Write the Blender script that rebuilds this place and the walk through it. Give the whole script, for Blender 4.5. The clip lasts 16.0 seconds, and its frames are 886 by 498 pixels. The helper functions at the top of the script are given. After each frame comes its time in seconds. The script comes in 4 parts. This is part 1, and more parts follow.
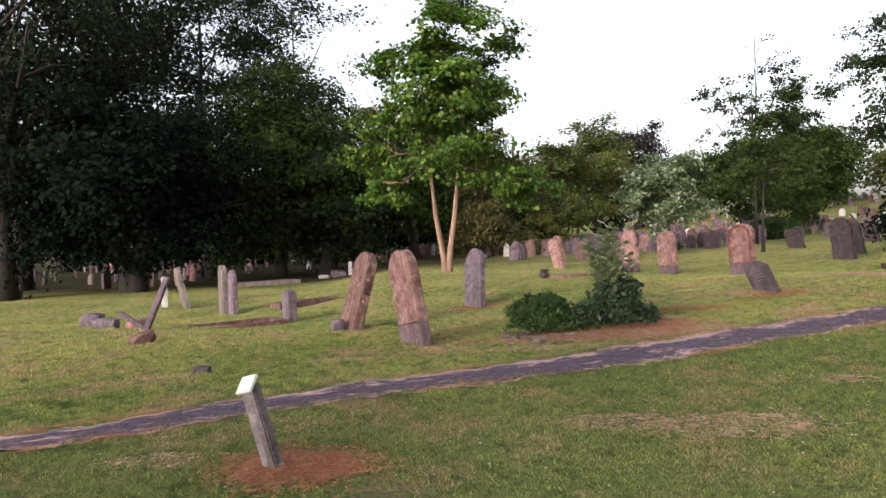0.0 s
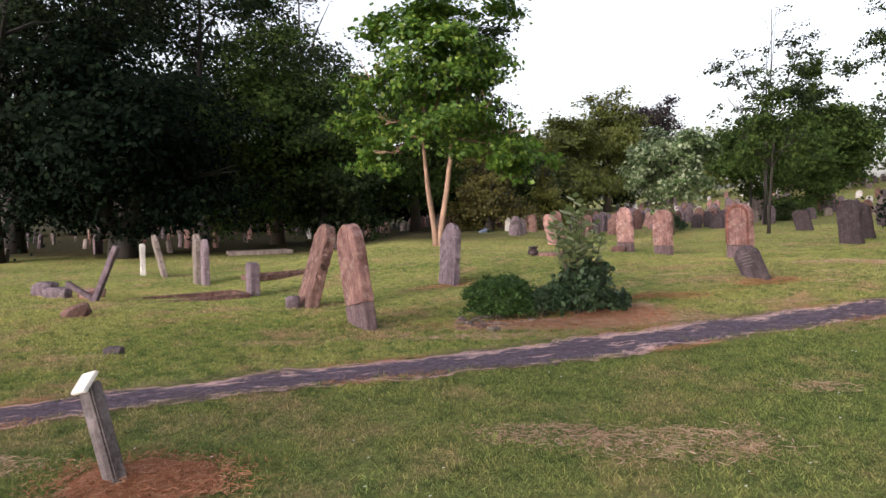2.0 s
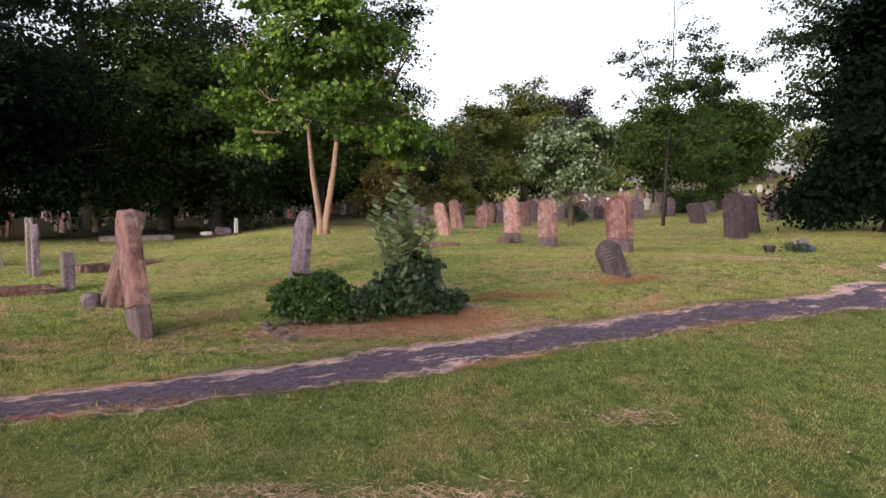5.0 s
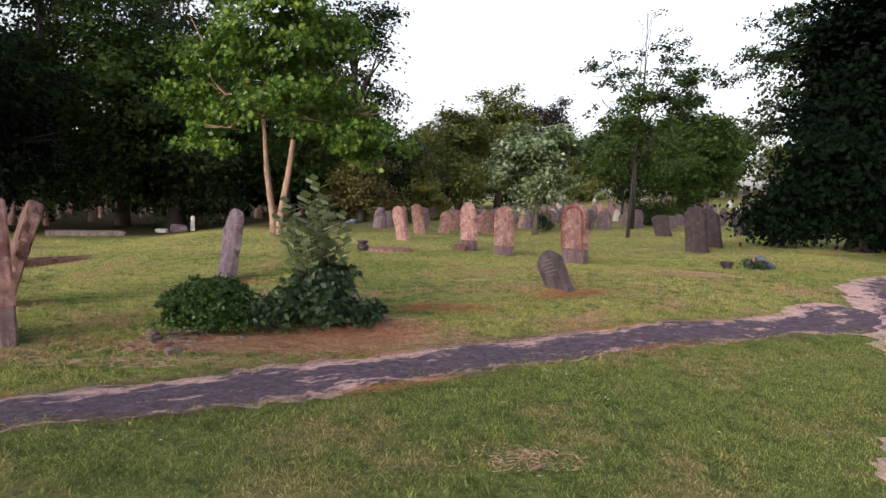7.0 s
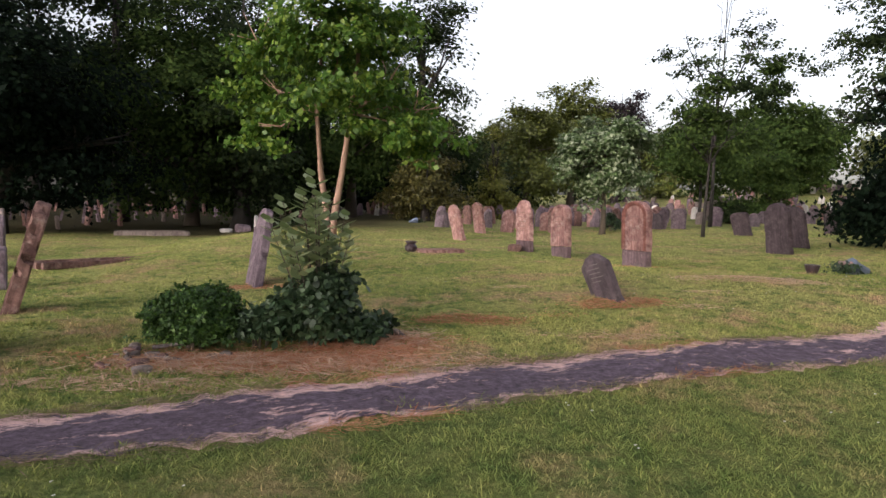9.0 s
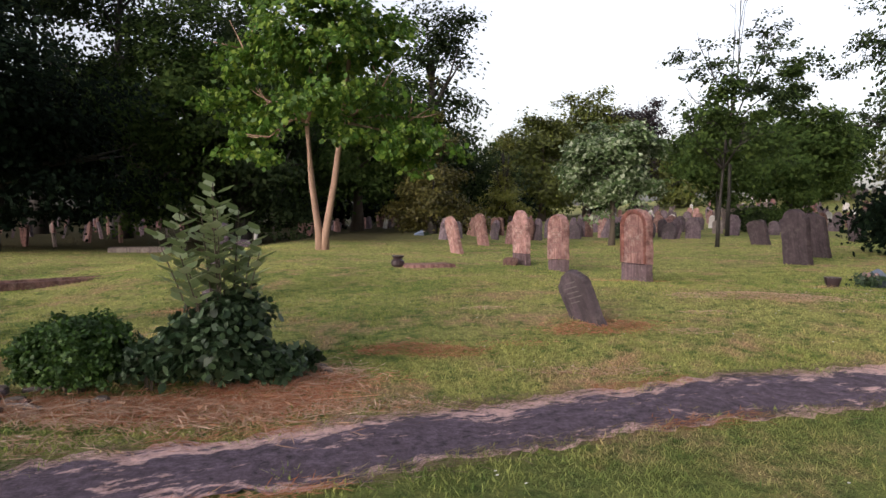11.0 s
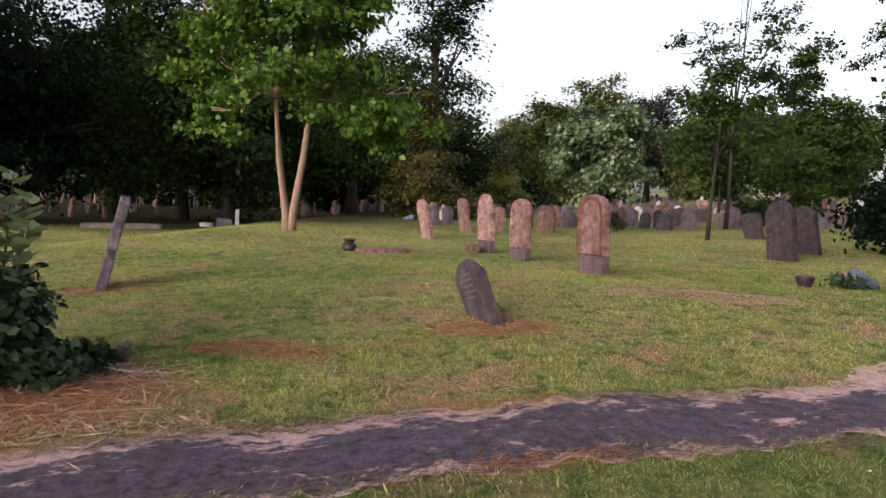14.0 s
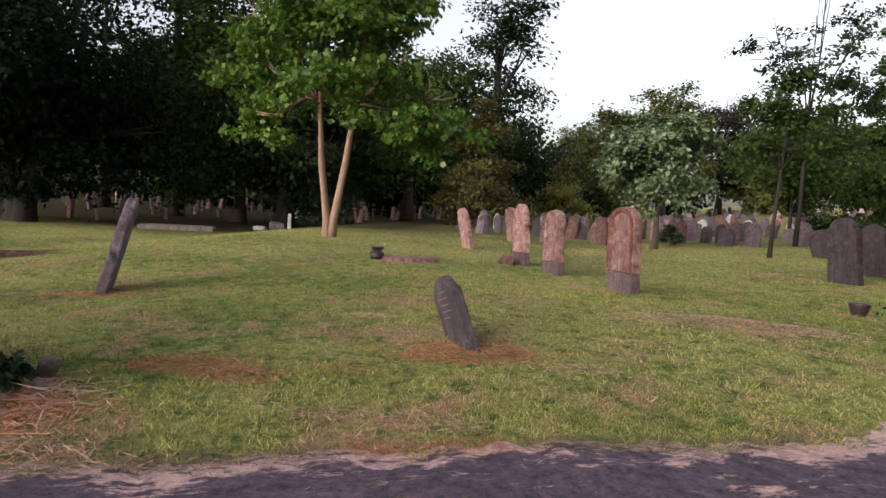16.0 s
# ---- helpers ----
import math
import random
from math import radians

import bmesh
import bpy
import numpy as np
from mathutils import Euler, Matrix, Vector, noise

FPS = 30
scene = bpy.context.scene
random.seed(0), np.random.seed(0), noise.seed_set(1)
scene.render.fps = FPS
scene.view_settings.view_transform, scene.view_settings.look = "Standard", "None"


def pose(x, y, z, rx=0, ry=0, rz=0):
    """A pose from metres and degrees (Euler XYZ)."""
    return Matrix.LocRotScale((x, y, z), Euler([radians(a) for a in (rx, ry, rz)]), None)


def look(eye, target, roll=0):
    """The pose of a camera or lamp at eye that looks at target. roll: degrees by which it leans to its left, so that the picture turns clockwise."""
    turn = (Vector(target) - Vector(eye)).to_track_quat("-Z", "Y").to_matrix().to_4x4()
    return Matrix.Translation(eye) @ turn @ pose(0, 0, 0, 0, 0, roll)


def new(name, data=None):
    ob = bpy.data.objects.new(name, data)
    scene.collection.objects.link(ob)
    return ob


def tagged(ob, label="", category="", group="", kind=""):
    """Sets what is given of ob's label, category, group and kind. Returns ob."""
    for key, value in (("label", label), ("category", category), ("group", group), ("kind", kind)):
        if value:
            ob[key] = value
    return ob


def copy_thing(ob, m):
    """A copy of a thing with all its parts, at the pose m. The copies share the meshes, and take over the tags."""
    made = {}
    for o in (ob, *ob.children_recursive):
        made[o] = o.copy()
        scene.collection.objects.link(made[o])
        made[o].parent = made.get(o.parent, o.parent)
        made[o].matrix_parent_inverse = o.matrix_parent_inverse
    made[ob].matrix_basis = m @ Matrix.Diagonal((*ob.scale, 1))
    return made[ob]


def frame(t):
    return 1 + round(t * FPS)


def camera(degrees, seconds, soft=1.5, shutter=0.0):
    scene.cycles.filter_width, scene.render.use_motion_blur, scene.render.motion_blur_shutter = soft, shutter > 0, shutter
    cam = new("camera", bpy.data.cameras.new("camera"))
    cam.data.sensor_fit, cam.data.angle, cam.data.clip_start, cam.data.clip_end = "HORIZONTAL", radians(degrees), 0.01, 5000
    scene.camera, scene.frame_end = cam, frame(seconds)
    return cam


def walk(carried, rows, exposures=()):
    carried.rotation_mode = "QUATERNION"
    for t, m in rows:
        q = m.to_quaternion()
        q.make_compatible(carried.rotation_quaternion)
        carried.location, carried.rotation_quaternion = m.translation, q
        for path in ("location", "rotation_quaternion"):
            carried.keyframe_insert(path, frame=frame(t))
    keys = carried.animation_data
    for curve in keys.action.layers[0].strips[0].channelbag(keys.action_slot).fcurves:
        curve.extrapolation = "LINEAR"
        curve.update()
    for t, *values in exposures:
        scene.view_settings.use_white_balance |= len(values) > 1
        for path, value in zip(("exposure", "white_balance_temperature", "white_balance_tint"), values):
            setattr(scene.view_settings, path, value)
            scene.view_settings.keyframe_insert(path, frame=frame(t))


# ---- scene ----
cam = camera(65.6, 16.0, 1.5)
PATH = [
    (0, (0.038, -0.239, 1.577), (0.026, 1.761, 1.548), -2.3),
    (0.5, (0.185, -0.076, 1.57), (0.211, 1.921, 1.454), -3.0),
    (1, (0.441, 0.082, 1.587), (0.447, 2.078, 1.467), 0.4),
    (1.5, (0.574, 0.312, 1.554), (0.57, 2.307, 1.411), 0.9),
    (2, (0.731, 0.514, 1.587), (0.679, 2.51, 1.478), -0.9),
    (2.5, (0.975, 0.679, 1.59), (0.886, 2.676, 1.513), 1.5),
    (3, (1.146, 0.848, 1.579), (1.103, 2.843, 1.455), 0.1),
    (3.5, (1.271, 1.08, 1.593), (1.272, 3.078, 1.519), 0.9),
    (4, (1.44, 1.24, 1.584), (1.534, 3.233, 1.46), -1.7),
    (4.2, (1.547, 1.31, 1.581), (1.671, 3.299, 1.415), -1.2),
    (6.3, (2.313, 1.978, 1.568), (2.478, 3.968, 1.457), 0.8),
    (6.5, (2.38, 2.009, 1.559), (2.568, 3.995, 1.415), -0.0),
    (7, (2.493, 2.199, 1.555), (2.723, 4.181, 1.425), 2.1),
    (7.5, (2.58, 2.372, 1.567), (2.852, 4.349, 1.428), 0.4),
    (8, (2.757, 2.546, 1.564), (2.87, 4.539, 1.444), -0.6),
    (8.5, (2.912, 2.754, 1.559), (2.906, 4.744, 1.359), 1.1),
    (8.9, (3.019, 2.943, 1.559), (3.077, 4.938, 1.424), 2.9),
    (9, (3.05, 3.016, 1.561), (3.063, 5.011, 1.42), 1.7),
    (9.2, (3.1, 3.131, 1.557), (3.118, 5.125, 1.393), -0.1),
    (11.3, (3.809, 4.063, 1.548), (3.725, 6.058, 1.444), 1.5),
    (11.5, (3.914, 4.116, 1.543), (3.762, 6.106, 1.41), 2.8),
    (12, (4.05, 4.295, 1.538), (3.97, 6.29, 1.428), 2.2),
    (12.5, (4.169, 4.498, 1.561), (4.225, 6.496, 1.481), 1.9),
    (13, (4.367, 4.617, 1.558), (4.45, 6.612, 1.443), -0.5),
    (13.5, (4.596, 4.732, 1.541), (4.597, 6.727, 1.4), 1.7),
    (14, (4.707, 4.901, 1.516), (4.621, 6.894, 1.367), 2.5),
    (14.5, (4.817, 5.064, 1.557), (4.704, 7.056, 1.429), 2.5),
    (15, (4.921, 5.154, 1.552), (4.69, 7.132, 1.374), 1.8),
    (15.5, (5.174, 5.281, 1.564), (4.854, 7.244, 1.36), 2.9),
    (16, (5.316, 5.443, 1.564), (5.035, 7.419, 1.427), 3.7),
]
walk(cam, [(t, look(eye, target, roll)) for t, eye, target, roll in PATH], [(0, 1.44, 6500, 16), (4, 1.36, 6500, 16), (8, 1.24, 6500, 16), (16, 1.14, 6500, 16)])

# ---- light ----
world = bpy.data.worlds.new("sky_world")
scene.world = world
world.use_nodes = True
wn, wl = world.node_tree.nodes, world.node_tree.links
sky = wn.new("ShaderNodeTexSky")
sky.sky_type, sky.sun_disc = "NISHITA", False
sky.sun_elevation, sky.sun_rotation = radians(14), radians(215)
sky.dust_density, sky.air_density, sky.ozone_density = 4.0, 1.0, 1.0
cloud = wn.new("ShaderNodeHueSaturation")
cloud.inputs["Saturation"].default_value = 0.35
wl.new(sky.outputs[0], cloud.inputs["Color"])
wl.new(cloud.outputs[0], wn["Background"].inputs[0])
wn["Background"].inputs[1].default_value = 0.15

sun_data = bpy.data.lights.new("sun", "SUN")
sun_data.energy, sun_data.angle, sun_data.color = 0.5, radians(30), (1.0, 0.92, 0.84)
sun = new("sun", sun_data)
sun.matrix_world = look((-40, -57, 22), (0, 0, 0))

# ---- ground shape ----


def sst(a, b, v):
    v = min(1.0, max(0.0, (v - a) / (b - a)))
    return v * v * (3 - 2 * v)


def ground_z(x, y):
    z = 0.04 + 0.45 * sst(-2, 13.5, y)
    z -= 0.27 * math.exp(-((x + 1.6) ** 2 / 14 + (y - 12) ** 2 / 9))
    z += 0.24 * math.exp(-((x - 6.5) ** 2 / 16 + (y - 11.2) ** 2 / 6.5))
    z += 0.28 * sst(6, 14, x) * sst(8, 20, y)
    z -= 0.5 * (1 - sst(-6, -1, x)) * sst(9.5, 16, y)
    z += 4.6 * sst(20, 100, y) * sst(5, 60, x)
    z += 0.02 * noise.noise((x * 0.8, y * 0.8, 0)) if abs(x) < 30 and y < 40 else 0
    return z


PATH_A = [(-16, -1.1, .25), (-9, 2.0, .25), (-5, 3.88, .26), (-3.2, 4.72, .26), (-2.2, 5.17, .26), (-1.4, 5.58, .25), (-0.45, 6.0, .27), (0.5, 6.26, .28), (1.3, 6.56, .37),
          (2.2, 6.98, .42), (3.0, 7.31, .40), (3.7, 7.66, .36), (4.6, 8.02, .35), (5.3, 8.27, .34), (6.0, 8.38, .32), (6.8, 8.62, .40), (7.5, 8.85, .50), (8.2, 9.1, .55)]
PATH_B = [(-9, -13, .75), (-4, -7.2, .75), (1.5, -0.6, .75), (2.9, 1.2, .75), (4.2, 2.9, .75), (5.5, 4.55, .75), (6.95, 6.1, .75), (8.1, 7.8, .75), (9.0, 9.6, .8), (10.6, 11.6, .75), (13.5, 13.3, .75), (20, 15.5, .75)]


def path_near(x, y, line):
    """Distance from the line's centre over its half width there."""
    best = 9e9
    for (ax, ay, aw), (bx, by, bw) in zip(line, line[1:]):
        dx, dy = bx - ax, by - ay
        k = min(1, max(0, ((x - ax) * dx + (y - ay) * dy) / (dx * dx + dy * dy)))
        d = math.hypot(x - ax - k * dx, y - ay - k * dy) / (aw + k * (bw - aw))
        best = min(best, d)
    return best


def on_path(x, y):
    return min(path_near(x, y, PATH_A), path_near(x, y, PATH_B))


def on_path_all(x, y):
    """The same for arrays of places."""
    best = np.full(len(x), 9e9)
    for line in (PATH_A, PATH_B):
        for (ax, ay, aw), (bx, by, bw) in zip(line, line[1:]):
            dx, dy = bx - ax, by - ay
            k = np.clip(((x - ax) * dx + (y - ay) * dy) / (dx * dx + dy * dy), 0, 1)
            best = np.minimum(best, np.hypot(x - ax - k * dx, y - ay - k * dy) / (aw + k * (bw - aw)))
    return best


# ---- materials ----


def material(name):
    m = bpy.data.materials.new(name)
    m.use_nodes = True
    t = m.node_tree
    return m, t, t.nodes["Principled BSDF"]


def node(t, kind, **values):
    n = t.nodes.new(kind)
    for key, v in values.items():
        n.inputs[key.replace("_", " ")].default_value = v
    return n


def noise_at(t, scale, detail=4, rough=0.6, space="Object"):
    tc = t.nodes.new("ShaderNodeTexCoord")
    n = node(t, "ShaderNodeTexNoise", Scale=scale, Detail=detail, Roughness=rough)
    if space == "World":
        g = t.nodes.new("ShaderNodeNewGeometry")
        t.links.new(g.outputs["Position"], n.inputs["Vector"])
    else:
        t.links.new(tc.outputs["Object"], n.inputs["Vector"])
    return n.outputs["Fac"]


def ramp(t, fac, stops):
    r = t.nodes.new("ShaderNodeValToRGB")
    e = r.color_ramp.elements
    while len(e) < len(stops):
        e.new(0.5)
    for el, (p, c) in zip(e, stops):
        el.position, el.color = p, (*c, 1) if len(c) == 3 else c
    t.links.new(fac, r.inputs[0])
    return r.outputs[0]


def mix(t, fac, a, b, blend="MIX"):
    m = t.nodes.new("ShaderNodeMix")
    m.data_type, m.blend_type = "RGBA", blend
    for sock, v in ((m.inputs[0], fac), (m.inputs[6], a), (m.inputs[7], b)):
        if isinstance(v, (int, float)):
            sock.default_value = v
        elif isinstance(v, tuple):
            sock.default_value = (*v, 1)
        else:
            t.links.new(v, sock)
    return m.outputs[2]


def bump(t, p, height, strength, distance=0.02):
    b = node(t, "ShaderNodeBump", Strength=strength, Distance=distance)
    t.links.new(height, b.inputs["Height"])
    t.links.new(b.outputs[0], p.inputs["Normal"])


def stone_mat(name, base, dark, lichen, scale=6.0, rough=0.92):
    m, t, p = material(name)
    big = noise_at(t, scale * 0.6, 8, 0.72)
    fine = noise_at(t, scale * 8, 6, 0.75)
    spots = noise_at(t, scale * 1.4, 8, 0.75)
    streak = t.nodes.new("ShaderNodeTexCoord")
    sq = t.nodes.new("ShaderNodeMapping")
    sq.inputs["Scale"].default_value = (14, 14, 1.6)
    t.links.new(streak.outputs["Object"], sq.inputs["Vector"])
    run = node(t, "ShaderNodeTexNoise", Scale=1.0, Detail=5, Roughness=0.6)
    t.links.new(sq.outputs[0], run.inputs["Vector"])
    info = t.nodes.new("ShaderNodeObjectInfo")
    c = mix(t, ramp(t, big, [(0.40, (0, 0, 0)), (0.62, (0.85, 0.85, 0.85))]), base, dark)
    c = mix(t, ramp(t, run.outputs["Fac"], [(0.46, (0, 0, 0)), (0.64, (0.72, 0.72, 0.72))]), c, dark)
    c = mix(t, ramp(t, spots, [(0.52, (0, 0, 0)), (0.72, (0.6, 0.6, 0.6))]), c, lichen)
    c = mix(t, 0.42, c, ramp(t, fine, [(0.28, (0.22, 0.22, 0.22)), (0.72, (0.78, 0.78, 0.78))]), "OVERLAY")
    c = mix(t, 1.0, c, ramp(t, info.outputs["Random"], [(0, (0.72, 0.7, 0.7)), (1, (1, 1, 1))]), "MULTIPLY")
    t.links.new(c, p.inputs["Base Color"])
    p.inputs["Roughness"].default_value = rough
    p.inputs["Specular IOR Level"].default_value = 0.2
    bump(t, p, fine, 0.7, 0.012)
    return m


SANDSTONE = stone_mat("pink_sandstone", (0.45, 0.265, 0.24), (0.125, 0.058, 0.055), (0.62, 0.50, 0.45))
BROWNSTONE = stone_mat("brown_sandstone", (0.25, 0.145, 0.125), (0.075, 0.040, 0.038), (0.40, 0.31, 0.27))
GREYSTONE = stone_mat("grey_stone", (0.225, 0.172, 0.20), (0.075, 0.055, 0.068), (0.37, 0.32, 0.32))
BLACKSTONE = stone_mat("blackened_stone", (0.085, 0.064, 0.072), (0.030, 0.023, 0.027), (0.15, 0.125, 0.125))
DAMPSTONE = stone_mat("damp_stained_stone", (0.20, 0.138, 0.15), (0.075, 0.05, 0.056), (0.33, 0.27, 0.27))
REDSTONE = stone_mat("red_sandstone", (0.27, 0.115, 0.095), (0.10, 0.04, 0.035), (0.42, 0.27, 0.23))
DARKSTONE = stone_mat("dark_stone", (0.150, 0.118, 0.135), (0.050, 0.040, 0.047), (0.23, 0.19, 0.19))
WHITESTONE = stone_mat("white_marble", (0.62, 0.60, 0.58), (0.38, 0.36, 0.35), (0.45, 0.43, 0.38))
PALESTONE = stone_mat("pale_stone", (0.25, 0.205, 0.19), (0.10, 0.08, 0.075), (0.36, 0.32, 0.29))


def plain_mat(name, a, b, scale=20, rough=0.8, metal=0.0):
    m, t, p = material(name)
    n = noise_at(t, scale, 5, 0.65)
    t.links.new(mix(t, n, a, b), p.inputs["Base Color"])
    p.inputs["Roughness"].default_value, p.inputs["Metallic"].default_value = rough, metal
    bump(t, p, n, 0.3, 0.01)
    return m


def turf_colour(t):
    """Mown grass: greens with drier straw-coloured patches, by place, and bare leaf mould under the wood, darkened in
    its colour for canopy shade.
    """
    wide = noise_at(t, 0.28, 3, 0.55, "World")
    mid = noise_at(t, 1.3, 6, 0.66, "World")
    small = noise_at(t, 6, 6, 0.72, "World")
    green = mix(t, ramp(t, wide, [(0.40, (0, 0, 0)), (0.60, (1, 1, 1))]), (0.170, 0.240, 0.064), (0.415, 0.405, 0.148))
    green = mix(t, ramp(t, small, [(0.38, (0, 0, 0)), (0.64, (0.85, 0.85, 0.85))]), green, (0.370, 0.355, 0.122))
    green = mix(t, ramp(t, small, [(0.36, (0.9, 0.9, 0.9)), (0.50, (0, 0, 0))]), green, (0.072, 0.125, 0.034))
    g = t.nodes.new("ShaderNodeNewGeometry")
    sep = t.nodes.new("ShaderNodeSeparateXYZ")
    t.links.new(g.outputs["Position"], sep.inputs[0])
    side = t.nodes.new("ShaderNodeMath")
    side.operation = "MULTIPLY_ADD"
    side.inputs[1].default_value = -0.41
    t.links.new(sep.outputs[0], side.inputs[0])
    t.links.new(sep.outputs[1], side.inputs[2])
    # near side of the path: lusher green, with shade put into the colour too
    lush_shade = t.nodes.new("ShaderNodeMapRange")
    lush_shade.inputs["From Min"].default_value, lush_shade.inputs["From Max"].default_value, lush_shade.inputs["To Max"].default_value = 6.2, 5.5, 0.62
    t.links.new(side.outputs[0], lush_shade.inputs["Value"])
    green = mix(t, lush_shade.outputs[0], green, mix(t, small, (0.062, 0.112, 0.033), (0.192, 0.225, 0.074)))
    dry = ramp(t, mid, [(0.50, (0, 0, 0)), (0.62, (0.88, 0.88, 0.88))])
    dry = mix(t, ramp(t, small, [(0.36, (0.05, 0.05, 0.05)), (0.58, (1, 1, 1))]), (0, 0, 0), dry)
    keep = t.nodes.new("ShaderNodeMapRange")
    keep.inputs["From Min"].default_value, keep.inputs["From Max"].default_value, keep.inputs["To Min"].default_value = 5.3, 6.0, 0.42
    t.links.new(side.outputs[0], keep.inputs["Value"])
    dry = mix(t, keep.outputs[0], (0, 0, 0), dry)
    c = mix(t, dry, green, (0.50, 0.300, 0.21))
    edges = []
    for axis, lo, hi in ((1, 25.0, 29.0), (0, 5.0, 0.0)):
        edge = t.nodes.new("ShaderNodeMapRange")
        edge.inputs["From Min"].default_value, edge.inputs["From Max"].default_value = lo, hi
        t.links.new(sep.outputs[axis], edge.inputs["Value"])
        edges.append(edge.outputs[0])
    clump = noise_at(t, 22, 4, 0.7, "World")
    c = mix(t, 1.0, c, ramp(t, clump, [(0.36, (0.6, 0.64, 0.6)), (0.60, (1.08, 1.08, 1.05))]), "MULTIPLY")
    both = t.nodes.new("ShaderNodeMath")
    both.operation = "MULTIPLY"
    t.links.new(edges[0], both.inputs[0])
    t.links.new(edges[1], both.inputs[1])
    # the canopy's shade on the wood floor is painted into this dark brown
    shaded_mould = mix(t, small, (0.03, 0.025, 0.013), (0.075, 0.062, 0.026))
    return mix(t, both.outputs[0], c, shaded_mould)


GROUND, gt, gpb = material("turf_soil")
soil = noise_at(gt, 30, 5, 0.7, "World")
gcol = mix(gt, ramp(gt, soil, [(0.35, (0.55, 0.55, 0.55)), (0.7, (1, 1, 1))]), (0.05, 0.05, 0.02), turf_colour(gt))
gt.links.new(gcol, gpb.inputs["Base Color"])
gpb.inputs["Roughness"].default_value = 0.95
gpb.inputs["Specular IOR Level"].default_value = 0.1
bump(gt, gpb, soil, 0.8, 0.03)


def leaf_mat(name, a, b, tip, through_leaf=0.35, gloss=0.45):
    m, t, p = material(name)
    g = t.nodes.new("ShaderNodeNewGeometry")
    c = ramp(t, g.outputs["Random Per Island"], [(0.0, a), (0.6, b), (1.0, tip)])
    broad = noise_at(t, 0.5, 2, 0.5, "World")
    c = mix(t, 1.0, c, ramp(t, broad, [(0.3, (0.65, 0.65, 0.65)), (0.7, (1.0, 1.0, 1.0))]), "MULTIPLY")
    t.links.new(c, p.inputs["Base Color"])
    p.inputs["Roughness"].default_value = gloss
    p.inputs["Specular IOR Level"].default_value = 0.3 if gloss < 0.6 else 0.05
    tr = t.nodes.new("ShaderNodeBsdfTranslucent")
    t.links.new(c, tr.inputs["Color"])
    ms = node(t, "ShaderNodeMixShader", Fac=through_leaf)
    t.links.new(p.outputs[0], ms.inputs[1])
    t.links.new(tr.outputs[0], ms.inputs[2])
    t.links.new(ms.outputs[0], t.nodes["Material Output"].inputs[0])
    return m


LEAF_FRESH = leaf_mat("fresh_leaf", (0.045, 0.108, 0.016), (0.090, 0.178, 0.024), (0.23, 0.32, 0.050), 0.45)
LEAF_MID = leaf_mat("mid_leaf", (0.034, 0.062, 0.016), (0.056, 0.092, 0.024), (0.10, 0.145, 0.036), 0.35, 0.6)
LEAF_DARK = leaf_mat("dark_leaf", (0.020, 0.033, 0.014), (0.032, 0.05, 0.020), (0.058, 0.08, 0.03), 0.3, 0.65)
# darker copy for the left trees: their deep shade is in the leaf colour
LEAF_SHADED = leaf_mat("deep_shade_leaf", (0.009, 0.014, 0.008), (0.014, 0.022, 0.011), (0.034, 0.052, 0.022), 0.25, 0.7)
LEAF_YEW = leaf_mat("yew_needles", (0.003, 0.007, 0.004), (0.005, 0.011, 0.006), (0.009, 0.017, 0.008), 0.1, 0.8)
LEAF_OLIVE = leaf_mat("olive_leaf", (0.08, 0.095, 0.022), (0.12, 0.14, 0.03), (0.17, 0.19, 0.04))
LEAF_BRONZE = leaf_mat("bronze_conifer_leaf", (0.055, 0.055, 0.014), (0.095, 0.088, 0.022), (0.16, 0.14, 0.035))
LEAF_GOLD = leaf_mat("gold_leaf", (0.11, 0.12, 0.02), (0.16, 0.165, 0.03), (0.2, 0.2, 0.04))
LEAF_SILVER = leaf_mat("silvery_leaf", (0.06, 0.11, 0.035), (0.14, 0.20, 0.085), (0.46, 0.52, 0.37))
LEAF_PURPLE = leaf_mat("purple_leaf", (0.018, 0.012, 0.014), (0.026, 0.017, 0.019), (0.036, 0.024, 0.026), 0.2)
LEAF_SHRUB = leaf_mat("shrub_leaf", (0.022, 0.045, 0.020), (0.040, 0.076, 0.034), (0.10, 0.15, 0.075), 0.25, 0.4)
LEAF_PALE = leaf_mat("pale_shoot_leaf", (0.2, 0.27, 0.11), (0.3, 0.38, 0.18), (0.42, 0.48, 0.27), 0.35, 0.5)
LEAF_BOX = leaf_mat("box_leaf", (0.022, 0.055, 0.012), (0.042, 0.098, 0.018), (0.09, 0.17, 0.03), 0.25, 0.5)
BARK = plain_mat("grey_brown_bark", (0.10, 0.075, 0.055), (0.05, 0.038, 0.03), 14)
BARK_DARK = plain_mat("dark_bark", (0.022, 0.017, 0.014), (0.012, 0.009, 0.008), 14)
BARK_WARM = plain_mat("warm_tan_bark", (0.30, 0.19, 0.135), (0.15, 0.09, 0.065), 7)
STRAW = leaf_mat("dry_straw", (0.42, 0.165, 0.085), (0.62, 0.29, 0.17), (0.75, 0.46, 0.30), 0.15, 0.8)
POTMAT = plain_mat("dark_glazed_pot", (0.02, 0.015, 0.02), (0.05, 0.028, 0.03), 12, 0.4)
BLUEWRAP = plain_mat("pale_blue_cellophane", (0.05, 0.07, 0.12), (0.14, 0.17, 0.23), 18, 0.5)
WOODGREY = stone_mat("weathered_wood", (0.27, 0.235, 0.245), (0.05, 0.04, 0.04), (0.40, 0.37, 0.38), 7.0)
WHITEPAINT = plain_mat("white_painted_cap", (0.82, 0.81, 0.79), (0.68, 0.66, 0.63), 10, 0.5)
